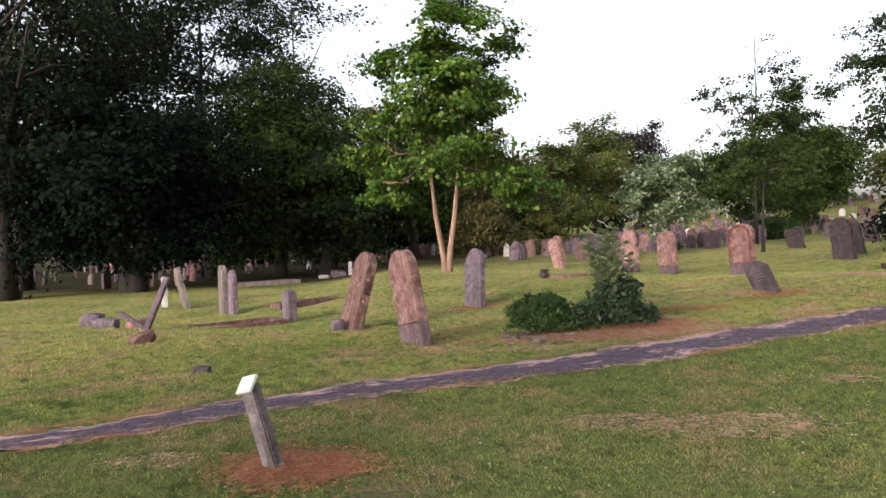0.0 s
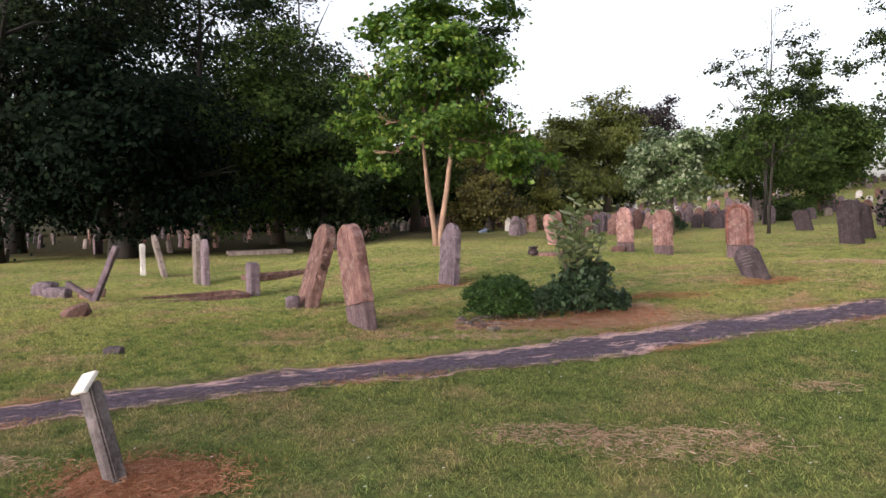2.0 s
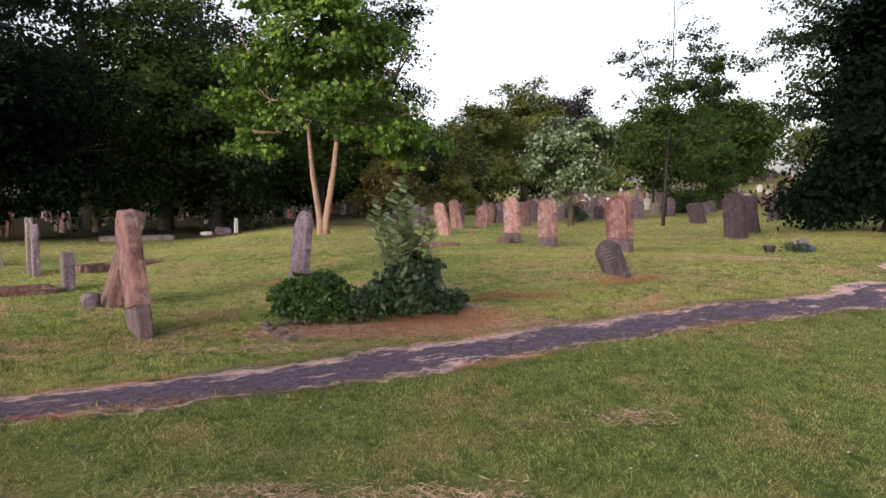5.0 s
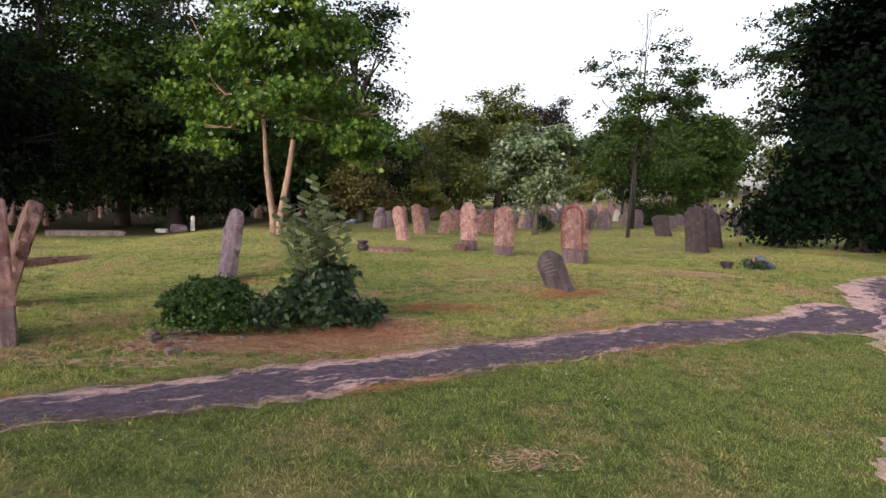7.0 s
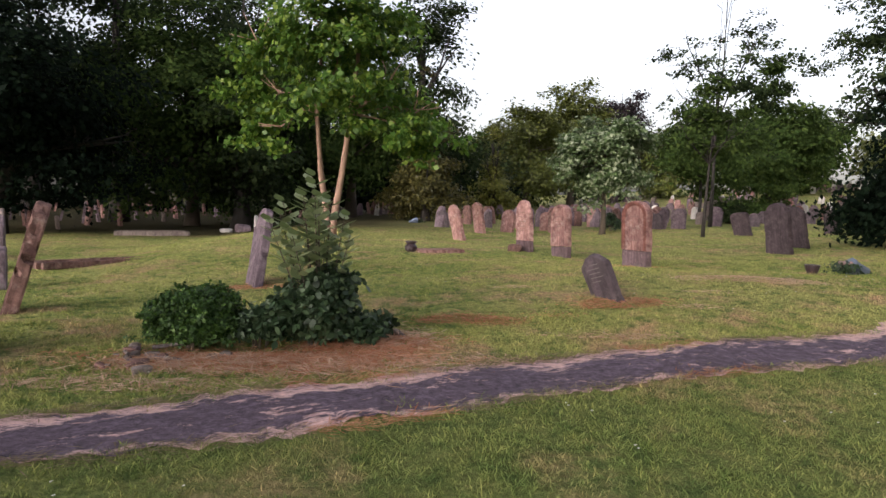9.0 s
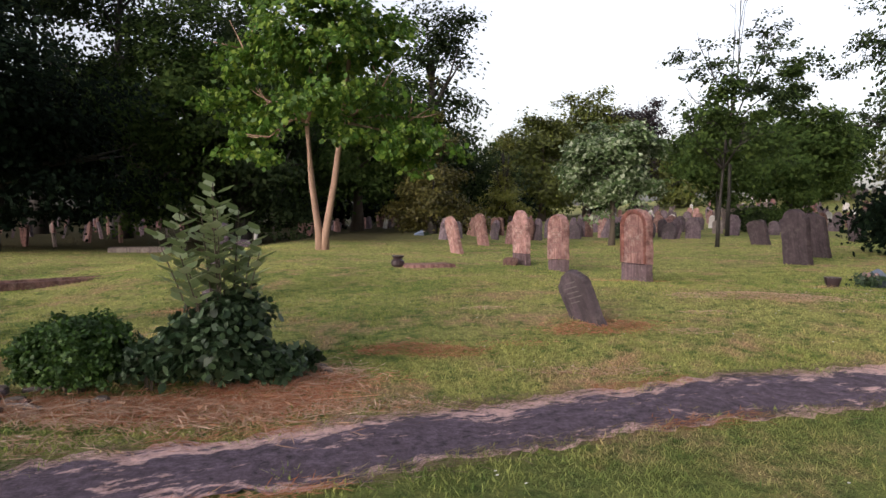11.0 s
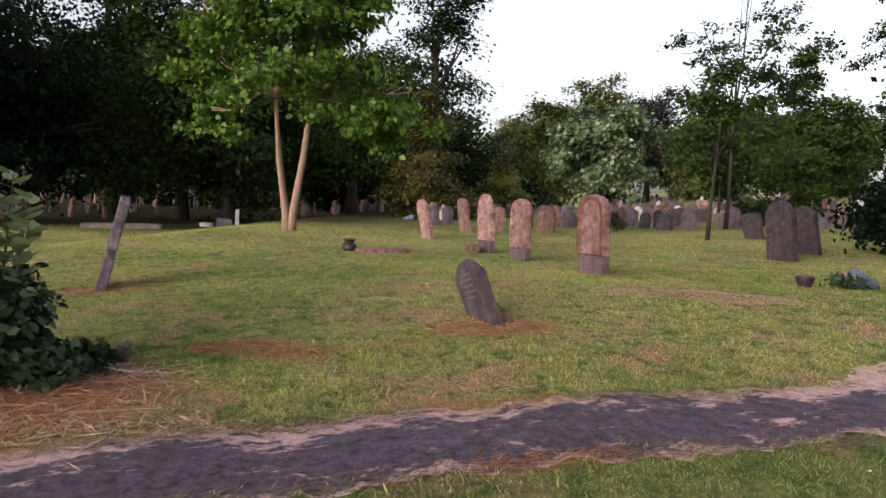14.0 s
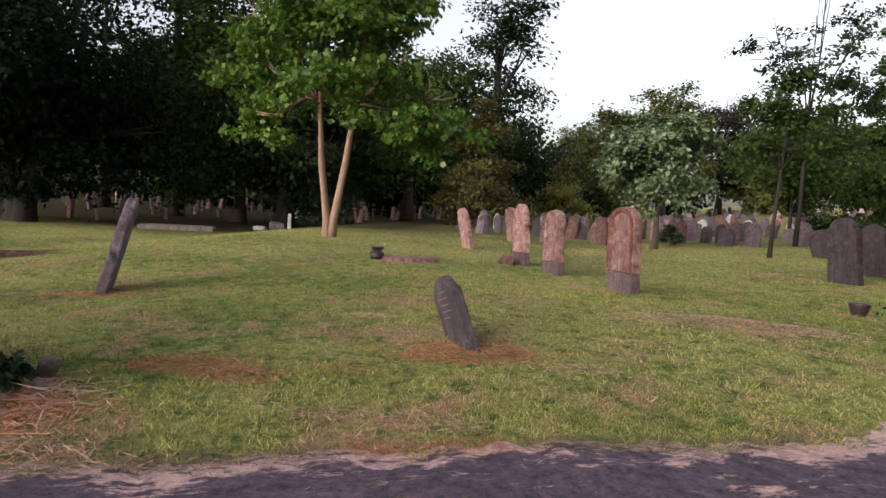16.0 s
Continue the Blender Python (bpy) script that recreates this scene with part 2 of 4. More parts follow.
PETAL = plain_mat("mixed_petals", (0.28, 0.22, 0.22), (0.2, 0.08, 0.07), 25)
INK = plain_mat("worn_lettering", (0.20, 0.175, 0.17), (0.09, 0.08, 0.08), 40)
INKDARK = plain_mat("worn_dark_lettering", (0.11, 0.07, 0.06), (0.16, 0.10, 0.09), 40)

ASPHALT, at_, ap = material("worn_asphalt")
uv = at_.nodes.new("ShaderNodeUVMap")
sep = at_.nodes.new("ShaderNodeSeparateXYZ")
at_.links.new(uv.outputs[0], sep.inputs[0])
grit = noise_at(at_, 16, 9, 0.85, "World")
blot = noise_at(at_, 3.4, 7, 0.75, "World")
stretch = at_.nodes.new("ShaderNodeMapping")
stretch.inputs["Scale"].default_value = (2.2, 2.2, 1.0)
at_.links.new(uv.outputs[0], stretch.inputs["Vector"])
scuff = node(at_, "ShaderNodeTexNoise", Scale=1.0, Detail=9, Roughness=0.78)
at_.links.new(stretch.outputs[0], scuff.inputs["Vector"])
tar = mix(at_, ramp(at_, grit, [(0.40, (0, 0, 0)), (0.64, (1, 1, 1))]), (0.026, 0.017, 0.028), (0.20, 0.142, 0.205))
tar = mix(at_, ramp(at_, blot, [(0.45, (0, 0, 0)), (0.65, (0.5, 0.5, 0.5))]), tar, (0.075, 0.050, 0.072))
dust = mix(at_, ramp(at_, grit, [(0.38, (0, 0, 0)), (0.62, (1, 1, 1))]), (0.42, 0.25, 0.24), (0.90, 0.62, 0.59))
# sand lies widest along the far edge and in loose tongues across the tar
across = at_.nodes.new("ShaderNodeMapRange")
across.inputs["From Min"].default_value = -1.0
at_.links.new(sep.outputs[1], across.inputs["Value"])
shore = ramp(at_, across.outputs[0], [(0.0, (.42, .42, .42)), (0.10, (.20, .20, .20)), (0.24, (.0, .0, .0)), (0.58, (.04, .04, .04)), (0.82, (.30, .30, .30)), (1.0, (.55, .55, .55))])
sandy = at_.nodes.new("ShaderNodeMath")
sandy.operation = "ADD"
at_.links.new(shore, sandy.inputs[0])
at_.links.new(ramp(at_, scuff.outputs["Fac"], [(0.34, (0, 0, 0)), (0.66, (1, 1, 1))]), sandy.inputs[1])
acol = mix(at_, ramp(at_, sandy.outputs[0], [(0.74, (0, 0, 0)), (0.82, (0.65, 0.65, 0.65)), (0.94, (0.97, 0.97, 0.97))]), tar, dust)
at_.links.new(acol, ap.inputs["Base Color"])
ap.inputs["Roughness"].default_value = 0.85
bump(at_, ap, grit, 1.0, 0.02)

# ---- mesh helpers ----
rng = np.random.default_rng(7)


def mesh_from(name, verts, faces, mat, smooth=False):
    me = bpy.data.meshes.new(name)
    me.from_pydata([tuple(v) for v in verts], [], faces)
    me.materials.append(mat)
    if smooth:
        me.polygons.foreach_set("use_smooth", [True] * len(me.polygons))
    me.update()
    return me


def part(name, bm, mat, parent, label="", smooth=False):
    me = bpy.data.meshes.new(name)
    bm.to_mesh(me)
    bm.free()
    me.materials.append(mat)
    if smooth:
        me.polygons.foreach_set("use_smooth", [True] * len(me.polygons))
    ob = new(name, me)
    ob.parent = parent
    if label:
        ob["label"] = label
    return ob


def part_mesh(name, me, parent, label=""):
    ob = new(name, me)
    ob.parent = parent
    if label:
        ob["label"] = label
    return ob


def thing(name, x, y, label, category, group="", z=None, m=None):
    ob = new(name)
    ob.empty_display_size = 0.1
    ob.matrix_world = m or pose(x, y, ground_z(x, y) if z is None else z)
    return tagged(ob, label, category, group)


def tube(bm, pts, radii, sides=8):
    """A tapered tube through pts."""
    rings = []
    for i, (p, r) in enumerate(zip(pts, radii)):
        p = Vector(p)
        a = Vector(pts[min(i + 1, len(pts) - 1)]) - Vector(pts[max(i - 1, 0)])
        a.normalize()
        u = a.orthogonal().normalized() if abs(a.z) < 0.9 else Vector((1, 0, 0)).cross(a).normalized()
        v = a.cross(u)
        rings.append([bm.verts.new(p + r * (math.cos(k) * u + math.sin(k) * v)) for k in [6.2832 * j / sides for j in range(sides)]])
    for a, b in zip(rings, rings[1:]):
        best = min(range(sides), key=lambda s: (a[0].co - b[s].co).length)
        for j in range(sides):
            bm.faces.new((a[j], a[(j + 1) % sides], b[(j + 1 + best) % sides], b[(j + best) % sides]))
    bm.faces.new(rings[0][::-1])
    bm.faces.new(rings[-1])


def box(bm, sx, sy, sz, m=None, bevel=0.0):
    made = bmesh.ops.create_cube(bm, size=1, matrix=(m or Matrix()) @ Matrix.Translation((0, 0, sz / 2)) @ Matrix.Diagonal((sx, sy, sz, 1)))
    if bevel:
        edges = list({e for v in made["verts"] for e in v.link_edges})
        bmesh.ops.bevel(bm, geom=edges, offset=bevel, segments=2, affect="EDGES")


def blades(name, pos, direction, side, mat, full=False):
    """One mesh of many small leaves at pos, along direction, half as wide as side tells: diamonds, or fuller ovals."""
    n = len(pos)
    shape = ((0, 0), (.22, .8), (.55, 1), (1, 0), (.55, -1), (.22, -.8)) if full else ((0, 0), (.45, 1), (1, 0), (.45, -1))
    c = len(shape)
    v = np.stack([pos + direction * k + side * w for k, w in shape], 1)
    me = bpy.data.meshes.new(name)
    me.vertices.add(c * n)
    me.vertices.foreach_set("co", v.ravel())
    me.loops.add(c * n)
    me.loops.foreach_set("vertex_index", np.arange(c * n))
    me.polygons.add(n)
    me.polygons.foreach_set("loop_start", np.arange(0, c * n, c))
    me.update(calc_edges=True)
    me.materials.append(mat)
    return me


def leaves_at(name, pos, size, mat, slim=0.32, jitter=0.45, full=False):
    """Leaves that face outward and up from the crown's middle, with some disorder."""
    n = len(pos)
    out = pos - pos.mean(0)
    out /= np.linalg.norm(out, axis=1)[:, None] + 1e-6
    nrm = out * 0.6 + [0, 0, 0.55] + rng.normal(size=(n, 3)) * jitter
    nrm /= np.linalg.norm(nrm, axis=1)[:, None]
    d = np.cross(nrm, rng.normal(size=(n, 3)))
    d /= np.linalg.norm(d, axis=1)[:, None]
    s = np.cross(nrm, d)
    k = size * rng.uniform(0.6, 1.35, (n, 1))
    return blades(name, pos, d * k, s * k * slim, mat, full)


def crown_points(lobes, clumps, per, spread, fill=0.25):
    """Leaf places: level sprays of clumps along boughs near the skins of some lobes, with gaps between."""
    vol = np.array([(l[3] * l[4] * l[5]) ** 0.67 for l in lobes])
    boughs = max(len(lobes), clumps // 7)
    pick = rng.choice(len(lobes), boughs, p=vol / vol.sum())
    L = np.array(lobes)[pick]
    d = rng.normal(size=(boughs, 3))
    d /= np.linalg.norm(d, axis=1)[:, None]
    r = np.where(rng.random(boughs) < fill, rng.random(boughs) ** 0.5, rng.uniform(0.72, 1.05, boughs))
    b = L[:, :3] + d * L[:, 3:6] * r[:, None]
    which = rng.integers(0, boughs, clumps)
    reach = L[which, 3] * 0.26
    c = b[which] + rng.normal(size=(clumps, 3)) * np.stack([reach, reach, reach * 0.28], 1)
    c[:, 2] -= 0.25 * ((c[:, 0] - b[which, 0]) ** 2 + (c[:, 1] - b[which, 1]) ** 2) / np.maximum(reach, .05)
    p = np.repeat(c, per, axis=0) + rng.normal(size=(clumps * per, 3)) * np.array([spread, spread, spread * 0.5])
    return p[p[:, 2] > 0.1]


def tree(name, x, y, label, bark, leaf, trunk_r, trunk_h, lobes, clumps, per, spread, size, stems=None, lean=(0, 0), fill=0.25, slim=0.32, limbs=7, category="tree"):
    """lobes are round the trunk's foot: x, y, z, rx, ry, rz."""
    top = thing(name, x, y, label, category)
    bm = bmesh.new()
    if stems is None:
        stems = [[(0, 0, -0.2), (0.03, 0.02, trunk_h * 0.4), (lean[0] * 0.6, lean[1] * 0.6, trunk_h), (lean[0], lean[1], trunk_h * 1.5)]]
    for s in stems:
        k = len(s)
        tube(bm, s, [trunk_r * (1.25 if i == 0 else 1 - 0.6 * i / (k - 1)) for i in range(k)], 10)
    part("trunk", bm, bark, top, smooth=True)
    order = list(range(len(lobes)))
    for i in order[:limbs]:
        l = lobes[i]
        b = Vector(l[:3])
        s = min(stems, key=lambda q: (Vector(q[-1]) - b).length)
        a = Vector(s[-2]) if b.z < s[-1][2] + .8 and b.z > s[-2][2] or len(s) < 5 else Vector(s[-1 if b.z >= s[-1][2] + .8 else 3])
        mid = a.lerp(b, 0.5) + Vector((rng.uniform(-.2, .2), rng.uniform(-.2, .2), rng.uniform(0, .3)))
        bm = bmesh.new()
        tube(bm, [a, mid, b, b + (b - a).normalized() * l[5] * 0.6 + Vector((0, 0, l[5] * 0.35))], [trunk_r * f for f in (0.5, 0.36, 0.2, 0.05)], 6)
        for _ in range(4):
            d = Vector(rng.normal(size=3))
            d.z = abs(d.z) * 0.6
            d.normalize()
            e = b + Vector((d.x * l[3], d.y * l[4], d.z * l[5])) * 0.8
            tube(bm, [mid.lerp(b, rng.random()), b.lerp(e, 0.5), e], [trunk_r * 0.2, trunk_r * 0.13, 0.012], 5)
        part("limb", bm, bark, top, smooth=True)
    pts = crown_points(lobes, clumps, per, spread, fill)
    part_mesh("crown", leaves_at("crown", pts, size, leaf, slim), top)
    return top


def round_lobes(cx, cy, z0, z1, r, n, seed):
    """Lobes of an uneven round crown between two heights."""
    g = np.random.default_rng(seed)
    h = z1 - z0
    out = [(cx, cy, z0 + h * 0.5, r * 0.72, r * 0.72, h * 0.44)]
    for i in range(n):
        a = 6.2832 * (i * 0.618 + g.random() * 0.2)
        k = (i + 0.5) / n
        rr = r * math.sin(math.pi * (0.16 + 0.74 * k)) * 0.68
        s = r * g.uniform(0.34, 0.5)
        out.append((cx + rr * math.cos(a), cy + rr * math.sin(a), z0 + h * (0.12 + 0.78 * k), s, s, s * g.uniform(0.6, 0.9)))
    return out


def cone_lobes(z0, z1, r, n, seed):
    g = np.random.default_rng(seed)
    out = []
    for i in range(n):
        k = i / (n - 1)
        a = i * 2.4
        rr = r * (1 - k) ** 0.8
        s = max(0.3, rr * 0.62)
        out.append((rr * 0.42 * math.cos(a), rr * 0.42 * math.sin(a), z0 + (z1 - z0) * (0.06 + 0.9 * k), s * g.uniform(.9, 1.1), s, (z1 - z0) / n * 1.7))
    return out


# ---- ground, road and path ----


def ground_mesh():
    xs = sorted({*np.arange(-12, 16.01, 0.35).round(3), *np.arange(-3.85, 9.5, 0.175).round(3), *np.arange(-60, 80.1, 4.0), -900, -400, -200, -120, 120, 200, 400, 900})
    ys = sorted({*np.arange(-2, 26.01, 0.35).round(3), *np.arange(3.25, 10.3, 0.175).round(3), *np.arange(-20, 120.1, 4.0), -900, -300, -80, 180, 300, 500, 900})
    nx = len(xs)
    verts = [(x, y, ground_z(x, y) - 0.025 * max(0, 1 - on_path(x, y) ** 2) if abs(x) < 20 and -3 < y < 18 else ground_z(x, y)) for y in ys for x in xs]
    faces = [(j * nx + i, j * nx + i + 1, (j + 1) * nx + i + 1, (j + 1) * nx + i) for j in range(len(ys) - 1) for i in range(nx - 1)]
    return mesh_from("ground", verts, faces, GROUND, True)


tagged(new("ground", ground_mesh()), "mown cemetery grass with dry straw-coloured patches", "ground", kind="structure")


def ribbon(name, line, seed, lift, label):
    """A worn strip with ragged edges along a line."""
    pts = []
    for (ax, ay, aw), (bx, by, bw) in zip(line, line[1:]):
        n = max(2, int(math.hypot(bx - ax, by - ay) / 0.04))
        pts += [(ax + (bx - ax) * k / n, ay + (by - ay) * k / n, aw + (bw - aw) * k / n) for k in range(n)]
    arr = np.array(pts)
    ker = np.ones(31) / 31
    for c in range(3):
        arr[15:-15, c] = np.convolve(arr[:, c], ker, "valid")
    verts, uvs, faces, across = [], [], [], 8
    for i, (x, y, w) in enumerate(arr):
        a = arr[min(i + 1, len(arr) - 1), :2] - arr[max(i - 1, 0), :2]
        a /= np.hypot(*a)
        for j in range(across + 1):
            f = 2 * j / across - 1
            away = 9 * (f > 0)
            edge = 1 + (0.17 * noise.noise((x * 1.3 + away, y * 1.3, seed)) + 0.10 * noise.noise((x * 4, y * 5 + away, seed)) + 0.07 * noise.noise((x * 12, y * 12 + away, seed))) / w
            px, py = x - a[1] * f * w * edge, y + a[0] * f * w * edge
            verts.append((px, py, ground_z(px, py) + lift - 0.012 * f * f))
            uvs.append((i * 0.04, f))
    for i in range(len(arr) - 1):
        for j in range(across):
            q = i * (across + 1) + j
            faces.append((q, q + 1, q + across + 2, q + across + 1)[::-1])
    me = mesh_from(name, verts, faces, ASPHALT, True)
    lay = me.uv_layers.new(name="UVMap")
    for loop in me.loops:
        lay.data[loop.index].uv = uvs[loop.vertex_index]
    return tagged(new(name, me), label, "path", kind="structure")


ribbon("footpath", PATH_A, 3, 0.016, "narrow worn asphalt footpath with sandy crumbling edges")
ribbon("path", PATH_B, 8, 0.022, "wider worn asphalt path with dusty edges")


def grass_patch(name, x0, x1, y0, y1, n, h, w, label):
    x, y = rng.uniform(x0, x1, n), rng.uniform(y0, y1, n)
    d = on_path_all(x, y)
    straw = np.max([1.15 - np.hypot((x - cx) / rx, (y - cy) / ry) for cx, cy, rx, ry in DRY], 0)
    luck = rng.random(n)
    keep = []
    for i in range(n):
        ragged = 9
        if d[i] < 1.6:
            ragged = 0.84 + 0.5 * noise.noise((x[i] * 1.6, y[i] * 1.6, 4)) + 0.45 * noise.noise((x[i] * 6, y[i] * 6, 2)) + 0.3 * noise.noise((x[i] * 17, y[i] * 17, 2))
        keep.append((d[i] >= 1.6 or d[i] > ragged) and luck[i] > 2.2 * straw[i])
    keep = np.array(keep)
    x, y = x[keep], y[keep]
    n = len(x)
    z = np.array([ground_z(a, b) for a, b in zip(x, y)])
    pos = np.stack([x, y, z - 0.004], 1)
    d = np.stack([rng.normal(0, 0.55, n), rng.normal(0, 0.55, n), rng.uniform(0.35, 1.0, n)], 1)
    rise = np.array([1 + .55 * noise.noise((u * 2.3, v * 2.3, 1)) + .7 * noise.noise((u * 9, v * 9, 3)) for u, v in zip(x, y)])
    k = h * rng.uniform(0.5, 1.4, (n, 1)) * np.clip(rise, .35, 2)[:, None]
    a = rng.uniform(0, 6.2832, n)
    s = np.stack([np.cos(a), np.sin(a), 0 * a], 1) * w
    return tagged(new(name, blades(name, pos, d * k, s, BLADE)), label, "grass", kind="stuff")


# straw beds and bare places: centre and half sizes
DRY = [(-0.95, 3.98, .42, .28), (1.75, 8.0, 1.15, .42), (2.5, 8.42, .42, .36), (4.9, 9.9, .42, .22), (6.9, 11.4, .9, .34), (3.2, 9.35, .38, .2), (0.6, 12.3, .6, .25), (-0.2, 8.0, .3, .2), (1.25, 4.65, .34, .16), (-0.35, 3.5, .2, .14), (-1.9, 4.2, .3, .12), (3.4, 5.6, .25, .12)]

BLADE, bt, bp = material("grass_blade")
bg = bt.nodes.new("ShaderNodeNewGeometry")
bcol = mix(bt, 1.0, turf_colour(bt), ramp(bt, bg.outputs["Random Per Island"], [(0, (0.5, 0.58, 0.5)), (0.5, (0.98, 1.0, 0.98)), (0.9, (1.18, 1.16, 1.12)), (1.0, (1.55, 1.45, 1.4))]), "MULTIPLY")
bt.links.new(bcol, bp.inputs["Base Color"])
bp.inputs["Roughness"].default_value = 0.8
bp.inputs["Specular IOR Level"].default_value = 0.05

grass_patch("grass", -6, 7.5, 2.2, 9.5, 330000, 0.036, 0.0028, "short mown green grass beside the path")
grass_patch("grass", -12, 13, 9.5, 17, 210000, 0.032, 0.0038, "short mown grass round the nearer headstones")
grass_patch("grass", -16, 18, 17, 30, 90000, 0.036, 0.007, "short mown grass between the further headstones")


def tufts(x0, x1, y0, y1, clumps, per, h):
    """Longer tussocks that the mower missed."""
    cx, cy = rng.uniform(x0, x1, clumps), rng.uniform(y0, y1, clumps)
    ok = np.array([on_path(u, v) > 1.25 for u, v in zip(cx, cy)])
    cx, cy = cx[ok], cy[ok]
    r = rng.uniform(.03, .10, (len(cx), 1))
    x = (cx[:, None] + rng.normal(size=(len(cx), per)) * r).ravel()
    y = (cy[:, None] + rng.normal(size=(len(cx), per)) * r).ravel()
    n = len(x)
    pos = np.stack([x, y, [ground_z(u, v) - .004 for u, v in zip(x, y)]], 1)
    d = np.stack([rng.normal(0, .6, n), rng.normal(0, .6, n), rng.uniform(.5, 1, n)], 1) * h * rng.uniform(.5, 1.3, (n, 1))
    a = rng.uniform(0, 6.2832, n)
    s = np.stack([np.cos(a), np.sin(a), 0 * a], 1) * .004
    tagged(new("grass_tufts", blades("grass_tufts", pos, d, s, BLADE)), "longer tufts of grass in the mown turf", "grass", kind="stuff")


tufts(-6, 8, 2.2, 9.5, 1700, 24, .045)
tufts(-6, 10, 9.5, 15, 500, 20, .05)

# ---- headstones ----
NORMAL = -61.0


def outline(kind, w, h):
    """The front of a stone, from the left foot round the top to the right foot."""
    a, top = w / 2, []
    if kind == "round":
        top = [(a * math.cos(k), h - a * 0.8 + a * 0.8 * math.sin(k)) for k in np.linspace(math.pi, 0, 13)]
    elif kind == "gothic":
        rise = w * 0.62
        left = [(-a + a * k ** 1.7, h - rise + rise * math.sin(k * math.pi / 2)) for k in np.linspace(0, 1, 8)]
        top = left + [(-x, z) for x, z in left[-2::-1]]
    elif kind == "shoulder":
        b = a * 0.78
        arc = [(b * math.cos(k), h - b * 0.75 + b * 0.75 * math.sin(k)) for k in np.linspace(math.pi, 0, 11)]
        top = [(-a, h - b * 0.95), (-a * 0.97, h - b * 0.82), (-b, h - b * 0.75)] + arc[1:-1] + [(b, h - b * 0.75), (a * 0.97, h - b * 0.82), (a, h - b * 0.95)]
    elif kind == "low":
        top = [(a * math.cos(k), h - a * 0.3 + a * 0.3 * math.sin(k)) for k in np.linspace(math.pi, 0, 9)]
    elif kind == "block":
        top = [(-a, h), (a, h)]
    elif kind == "peak":
        top = [(-a, h - a * 0.72), (-a * 0.93, h - a * 0.52), (-a * 0.7, h - a * 0.36), (-a * .4, h - a * .12), (0, h), (a * .4, h - a * .12), (a * 0.7, h - a * 0.36), (a * 0.93, h - a * 0.52), (a, h - a * 0.72)]
    return [(-a, -0.25)] + top + [(a, -0.25)]


def slab(bm, pts, depth, bevel=0.012, y0=0.0):
    front = [bm.verts.new((x, y0 - depth / 2, z)) for x, z in pts]
    back = [bm.verts.new((x, y0 + depth / 2, z)) for x, z in pts]
    n = len(pts)
    faces = [bm.faces.new(front), bm.faces.new(back[::-1])]
    for i in range(n):
        faces.append(bm.faces.new((front[i], back[i], back[(i + 1) % n], front[(i + 1) % n])))
    bmesh.ops.recalc_face_normals(bm, faces=bm.faces)
    if bevel:
        rim = [e for f in faces[:2] for e in f.edges]
        bmesh.ops.bevel(bm, geom=rim, offset=bevel, segments=2, affect="EDGES")


def loop_of(kind, w, h, z0, step=0.05):
    """The outline with its long sides cut into short lengths."""
    pts = [(x, max(z, z0)) for x, z in outline(kind, w, h)]
    out = []
    for (ax, az), (cx, cz) in zip(pts, pts[1:] + pts[:1]):
        n = max(1, int(math.hypot(cx - ax, cz - az) / step))
        out += [(ax + (cx - ax) * k / n, az + (cz - az) * k / n) for k in range(n)]
    return out


def worn_slab(bm, kind, w, h, depth, z0, seed, chips=1.0):
    """A dressed stone slab with softened, chipped arrises and slightly uneven faces."""
    pts = loop_of(kind, w, h, z0)
    cz = (h + z0) / 2
    off = Vector((seed * 3.7, seed * 1.9, 0))
    rings = []
    for y, inset in ((-1, .55), (-1, .25), (-1, .06), (-1, .022), (-.72, 0), (0, 0), (.72, 0), (1, .022), (1, .06), (1, .25), (1, .55)):
        ring = []
        for x, z in pts:
            q = Vector((x, y * depth / 2, z)) * 6 + off
            bite = max(0, noise.noise(q * 1.9 + Vector((0, 0, 9))) - .12) * .06 * chips if inset < .05 else 0
            r = math.hypot(x, z - cz)
            k = 1 - (inset if inset > .1 else inset * .5 / max(r, .1)) - bite / max(r, .1)
            f = noise.noise(q) * .006 + noise.noise(q * 3) * .003
            pz = cz + (z - cz) * k if z > z0 + .001 else z
            ring.append(bm.verts.new((x * k + f, y * depth / 2 + f * (1 if abs(y) == 1 else 0), pz)))
        rings.append(ring)
    n = len(pts)
    for a, c in zip(rings, rings[1:]):
        for i in range(n):
            bm.faces.new((a[i], a[(i + 1) % n], c[(i + 1) % n], c[i]))
    for ring, y in ((rings[0], -1), (rings[-1], 1)):
        mid = bm.verts.new((0, y * depth / 2, cz))
        for i in range(n):
            bm.faces.new((ring[i], ring[(i + 1) % n], mid))
    bmesh.ops.recalc_face_normals(bm, faces=bm.faces)


def arch_border(bm, kind, w, h, depth, z0, width, proud):
    """A raised moulding that follows a stone's outline on its face, open at the foot."""
    outer = [p for p in loop_of(kind, w, h, z0, .08) if p[1] > z0 - .01]
    cz = (h + z0) / 2
    outer = outer[:[i for i, p in enumerate(outer) if p[0] > w / 2 - 1e-4][-1] + 1]
    rows = []
    for inset, y in ((.012, 0), (.016, proud), (width * .6, proud), (width, proud * .35), (width + .004, 0)):
        row = []
        for x, z in outer:
            kx = 1 - inset / (w / 2)
            kz = 1 - inset / (h - cz)
            row.append(bm.verts.new((x * kx, -depth / 2 + .002 - y, cz + (z - cz) * kz if z > cz else z)))
        rows.append(row)
    for a, c in zip(rows, rows[1:]):
        for i in range(len(a) - 1):
            bm.faces.new((a[i], a[i + 1], c[i + 1], c[i]))
    bmesh.ops.recalc_face_normals(bm, faces=bm.faces)


